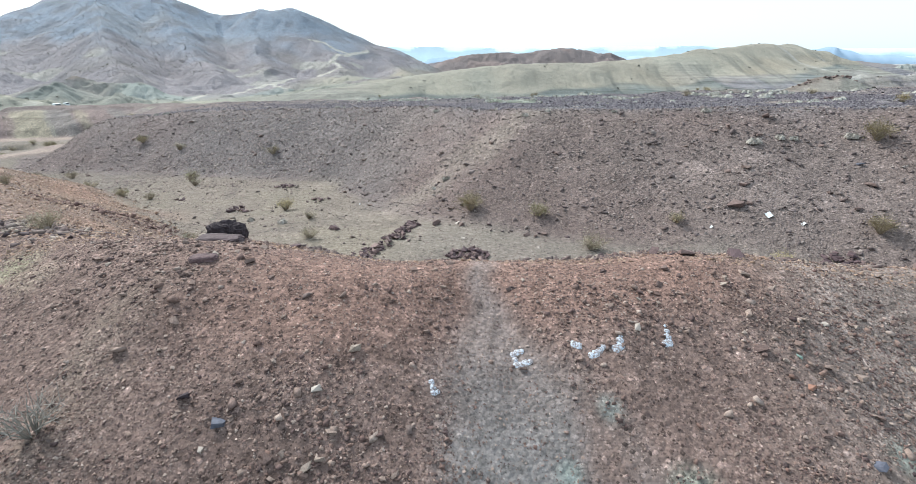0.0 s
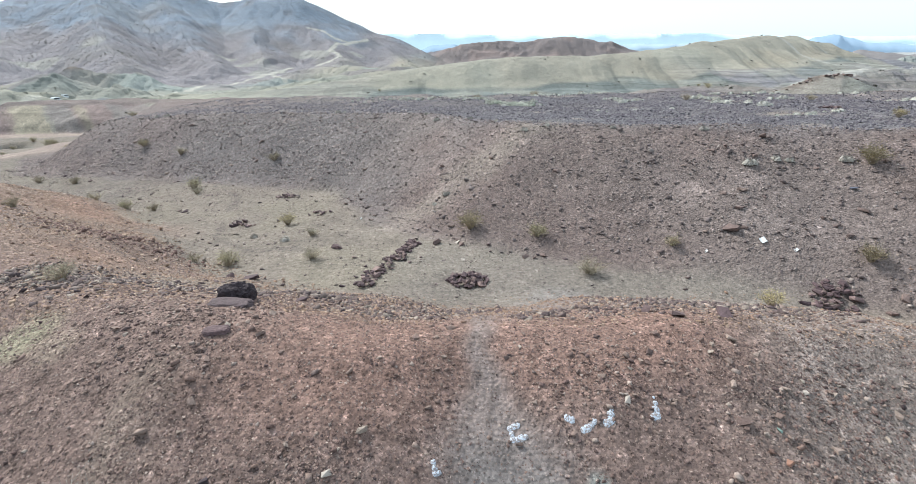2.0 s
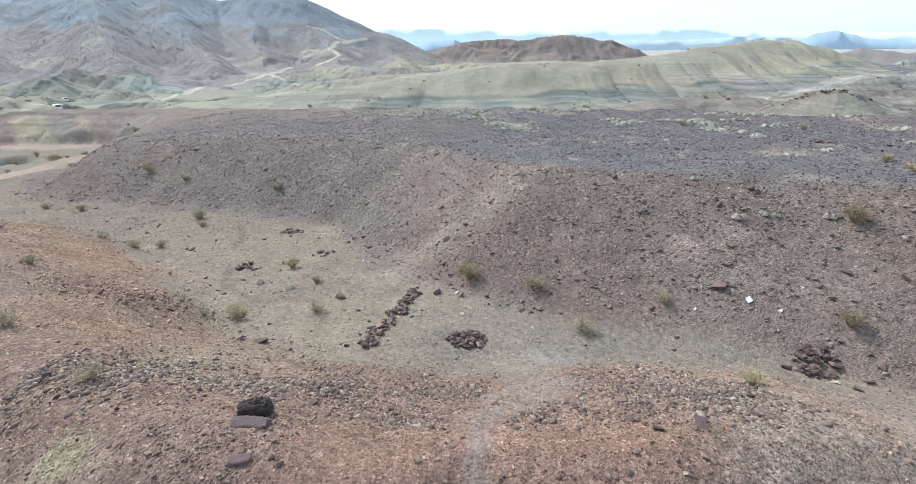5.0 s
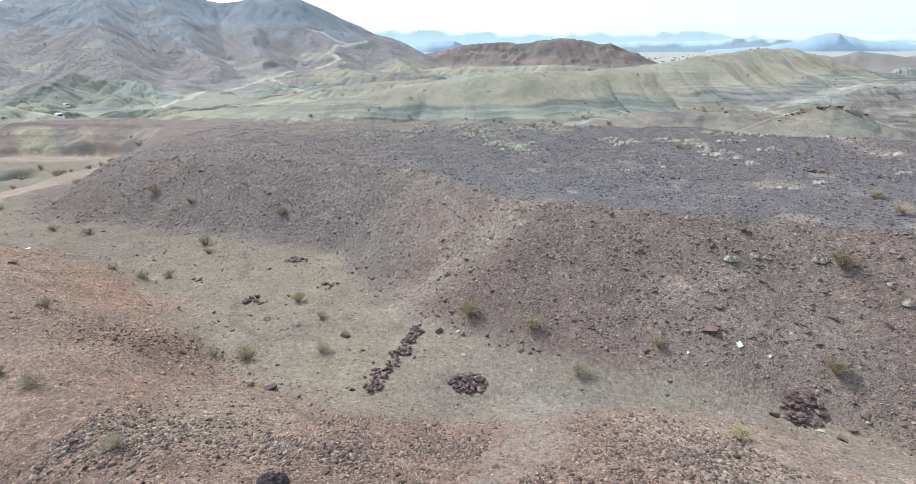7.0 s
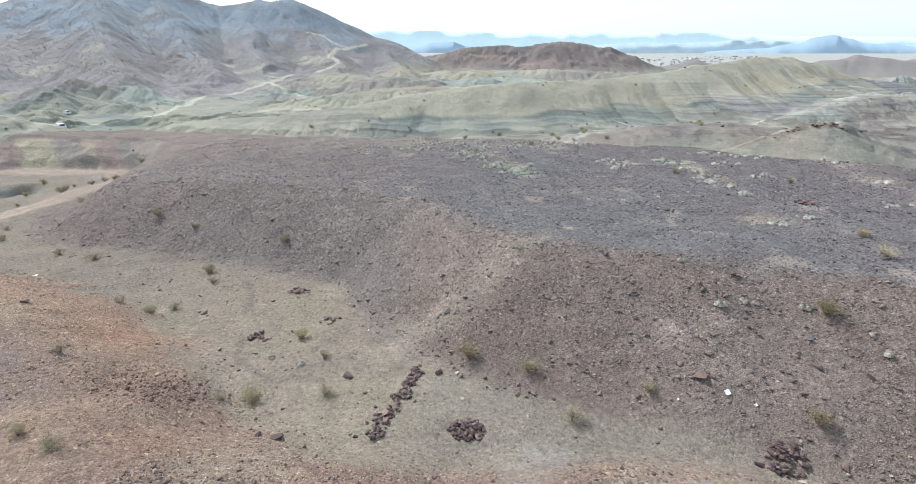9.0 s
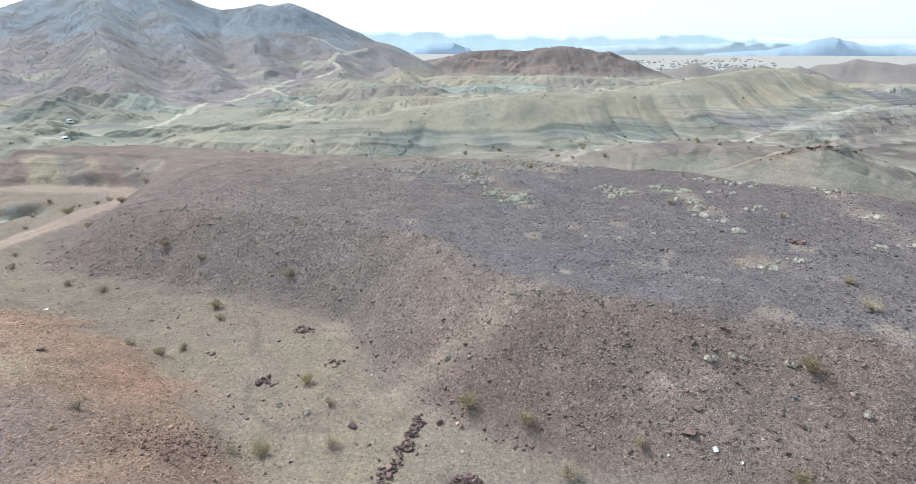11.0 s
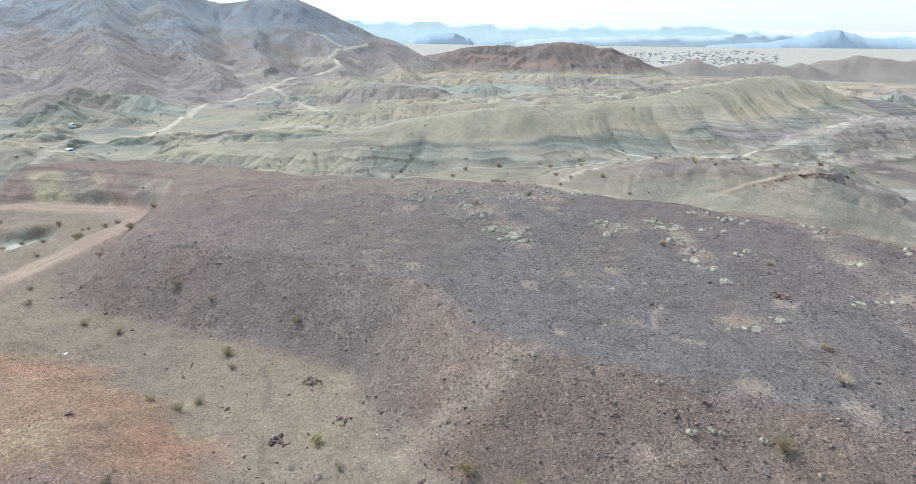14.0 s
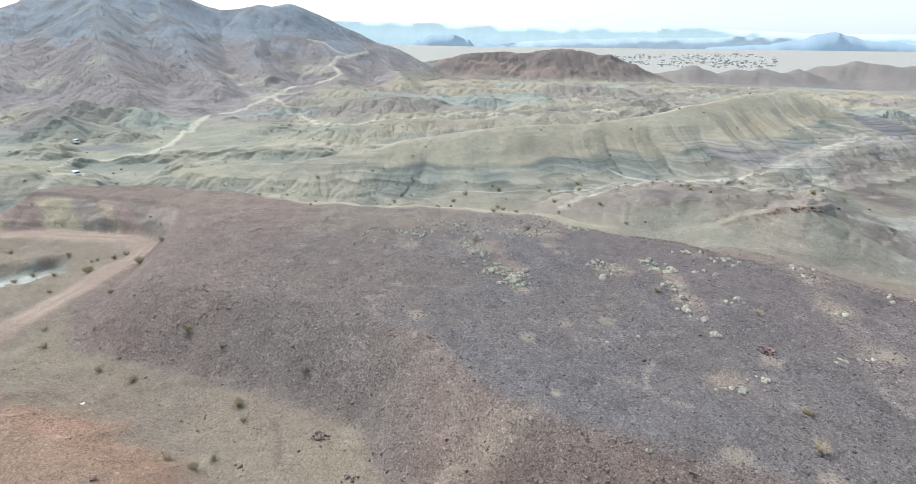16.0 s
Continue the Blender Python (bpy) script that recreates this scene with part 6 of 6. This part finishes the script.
def car(x, y, turn, label):
    ob = thing("car", x, y, ground_z(x, y) + 0.02, label, "car", "", turn)
    part("body", loft("body", [(-2.2, 0.82, 0.45, 0.9, 0.78), (-2.05, 0.88, 0.35, 1.05, 0.84), (-0.4, 0.9, 0.3, 1.08, 0.86), (0.9, 0.9, 0.3, 1.05, 0.86), (1.9, 0.86, 0.35, 0.95, 0.78), (2.2, 0.75, 0.45, 0.8, 0.65)], CAR_PAINT), ob)
    cabin = part("cabin", loft("cabin", [(-2.0, 0.8, 1.04, 1.1, 0.76), (-1.8, 0.8, 1.04, 1.72, 0.66), (0.1, 0.8, 1.04, 1.75, 0.68), (0.85, 0.8, 1.03, 1.08, 0.74)], CAR_PAINT), ob)
    for s in (-1, 1):
        v = [(-1.6, s * 0.815, 1.14), (-0.75, s * 0.815, 1.14), (-0.75, s * 0.72, 1.6), (-1.5, s * 0.72, 1.6)]
        part("side_window", mesh_of("side_window", v, [(0, 1, 2, 3)], CAR_GLASS), cabin)
        v = [(-0.65, s * 0.815, 1.14), (0.5, s * 0.81, 1.14), (0.1, s * 0.72, 1.6), (-0.65, s * 0.72, 1.6)]
        part("side_window", mesh_of("side_window", v, [(0, 1, 2, 3)], CAR_GLASS), cabin)
    part("windscreen", mesh_of("windscreen", [(0.8, -0.68, 1.14), (0.8, 0.68, 1.14), (0.22, 0.6, 1.66), (0.22, -0.6, 1.66)], [(0, 1, 2, 3)], CAR_GLASS), cabin)
    part("rear_window", mesh_of("rear_window", [(-1.99, -0.66, 1.18), (-1.99, 0.66, 1.18), (-1.86, 0.58, 1.6), (-1.86, -0.58, 1.6)], [(0, 1, 2, 3)], CAR_GLASS), cabin)
    tyre, rim_me = ring_mesh("tyre", 0.34, 0.2, 0.22, RUBBER), ring_mesh("rim", 0.2, 0.02, 0.16, STEEL)
    for px in (-1.35, 1.35):
        for s in (-1, 1):
            wheel = new("wheel")
            wheel.parent, wheel.matrix_basis = ob, pose(px, s * 0.78, 0.34)
            part("tyre", tyre, wheel), part("rim", rim_me, wheel)
    return ob


car(-113.6, 143.0, 146, "white car standing on the dirt track")
car(-163.4, 211.0, 150, "white car parked among pale badland hills")


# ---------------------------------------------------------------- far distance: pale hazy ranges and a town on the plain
# distance haze is put into these colours; a faint emission pales them further
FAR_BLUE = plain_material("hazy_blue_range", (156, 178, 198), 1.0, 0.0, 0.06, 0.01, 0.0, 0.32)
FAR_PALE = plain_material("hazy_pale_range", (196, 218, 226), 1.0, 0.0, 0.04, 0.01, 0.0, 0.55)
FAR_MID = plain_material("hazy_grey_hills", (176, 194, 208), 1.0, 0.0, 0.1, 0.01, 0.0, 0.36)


def range_of_hills(name, line, depth, material, label, rough, seed):
    """A far range with two sloping flanks: crest of (x, y, z) on a base."""
    first, last = line[0], line[-1]
    line = [(first[0] - 120, first[1], -70)] + list(line) + [(last[0] + 120, last[1], -70)]
    pts = []
    for (ax, ay, az), (bx, by, bz) in zip(line, line[1:]):
        for k in range(24):
            t = k / 24
            s = t * t * (3 - 2 * t)
            pts.append((ax + t * (bx - ax), ay + t * (by - ay), az + s * (bz - az)))
    pts.append(line[-1])
    p = np.array(pts)
    p[:, 2] += rough * fbm(p[:, 0], p[:, 1] * 0, 260, 4, seed)
    verts, faces = [], []
    for i, (x, y, z) in enumerate(p):
        w = 0.4 * depth * float(vnoise(np.array([x]), np.array([0.0]), 90, seed + 1)[0])
        verts += [(x, y - depth - w, -70), (x, y - 0.5 * depth, -70 + 0.45 * (z + 70)), (x, y, z), (x, y + depth, -70)]
    for i in range(len(p) - 1):
        for j in range(3):
            a = i * 4 + j
            faces.append((a, a + 1, a + 5, a + 4))
    return tagged(new(name, mesh_of(name, verts, faces, material, True)), label, "distance", kind="structure")

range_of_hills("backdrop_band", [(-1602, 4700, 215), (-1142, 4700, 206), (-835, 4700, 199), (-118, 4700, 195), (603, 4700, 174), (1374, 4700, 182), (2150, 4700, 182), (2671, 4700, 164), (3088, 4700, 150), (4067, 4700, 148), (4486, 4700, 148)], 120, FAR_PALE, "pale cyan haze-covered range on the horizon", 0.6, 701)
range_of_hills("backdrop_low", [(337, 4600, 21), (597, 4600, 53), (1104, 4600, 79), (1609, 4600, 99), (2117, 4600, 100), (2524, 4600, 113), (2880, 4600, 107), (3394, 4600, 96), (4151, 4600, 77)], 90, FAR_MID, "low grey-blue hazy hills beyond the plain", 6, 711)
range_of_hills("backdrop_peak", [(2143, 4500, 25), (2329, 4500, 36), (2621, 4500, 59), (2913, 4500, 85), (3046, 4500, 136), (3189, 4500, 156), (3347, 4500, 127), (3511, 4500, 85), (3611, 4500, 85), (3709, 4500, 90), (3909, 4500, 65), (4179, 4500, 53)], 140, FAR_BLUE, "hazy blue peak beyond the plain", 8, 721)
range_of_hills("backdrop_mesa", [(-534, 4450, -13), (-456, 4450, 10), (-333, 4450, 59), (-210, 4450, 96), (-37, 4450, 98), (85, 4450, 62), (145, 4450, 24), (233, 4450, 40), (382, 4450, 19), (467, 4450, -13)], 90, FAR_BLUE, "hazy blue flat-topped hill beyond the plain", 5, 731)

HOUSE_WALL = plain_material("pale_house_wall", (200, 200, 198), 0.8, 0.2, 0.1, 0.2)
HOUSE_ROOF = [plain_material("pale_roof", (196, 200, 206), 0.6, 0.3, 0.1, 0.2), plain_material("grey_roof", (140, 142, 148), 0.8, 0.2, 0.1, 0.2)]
# leaf green greyed and paled, the haze mixed into the colour
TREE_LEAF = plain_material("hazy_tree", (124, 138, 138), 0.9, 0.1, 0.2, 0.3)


def house_meshes(w, d, h, rise):
    v = [(sx * w / 2, sy * d / 2, z) for z in (-3, h) for sx, sy in ((-1, -1), (1, -1), (1, 1), (-1, 1))]
    walls = mesh_of("wall", v, [(0, 1, 5, 4), (1, 2, 6, 5), (2, 3, 7, 6), (3, 0, 4, 7), (4, 5, 6, 7)], HOUSE_WALL)
    o = 0.5
    v = [(-w / 2 - o, -d / 2 - o, h + 0.05), (w / 2 + o, -d / 2 - o, h + 0.05), (w / 2 + o, d / 2 + o, h + 0.05), (-w / 2 - o, d / 2 + o, h + 0.05), (-w / 2 - o, 0, h + rise), (w / 2 + o, 0, h + rise)]
    f = [(0, 1, 5, 4), (2, 3, 4, 5), (1, 2, 5), (3, 0, 4), (3, 2, 1, 0)]
    return walls, [mesh_of("roof", v, f, m) for m in HOUSE_ROOF]


HOUSES = [house_meshes(12, 8, 3, 1.8), house_meshes(20, 10, 3.5, 1.6), house_meshes(9, 7, 3, 1.6), house_meshes(30, 14, 4.5, 1.8)]


def town():
    r = np.random.default_rng(141)
    for k in range(190):
        x, y = r.uniform(640, 1600), r.uniform(2080, 2950)
        if x / y > 0.62 or x / y < 0.28:
            continue
        walls, roofs = HOUSES[int(r.choice([0, 1, 2, 3], p=[0.4, 0.22, 0.28, 0.1]))]
        ob = thing("house", x, y, ground_z(x, y), "small pale house in the far desert town", "house", "houses of the far town", float(r.choice([0, 90])) + r.normal(0, 6))
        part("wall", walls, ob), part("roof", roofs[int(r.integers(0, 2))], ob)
    # trees between the houses
    v, f = [], []
    for k in range(420):
        x, y = r.uniform(640, 1600), r.uniform(2080, 2950)
        if float(vnoise(np.array([x]), np.array([y]), 160, 9)[0]) < 0.1 or not 0.28 < x / y < 0.62:
            continue
        z, s = ground_z(x, y), r.uniform(2.5, 6)
        tube(v, f, (x, y, z - 1), (x, y, z + s * 0.5), 0.4, 0.25)
        for q in range(14):
            p = Vector((x, y, z + s * 0.6)) + Vector(r.normal(0, 0.28 * s, 3))
            u = Vector(r.normal(0, 1, 3)).normalized() * s * 0.28
            w = u.orthogonal()
            i = len(v)
            v += [p - u, p + w, p + u, p - w]
            f.append((i, i + 1, i + 2, i + 3))
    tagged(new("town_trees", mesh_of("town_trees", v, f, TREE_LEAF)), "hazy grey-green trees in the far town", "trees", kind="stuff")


town()
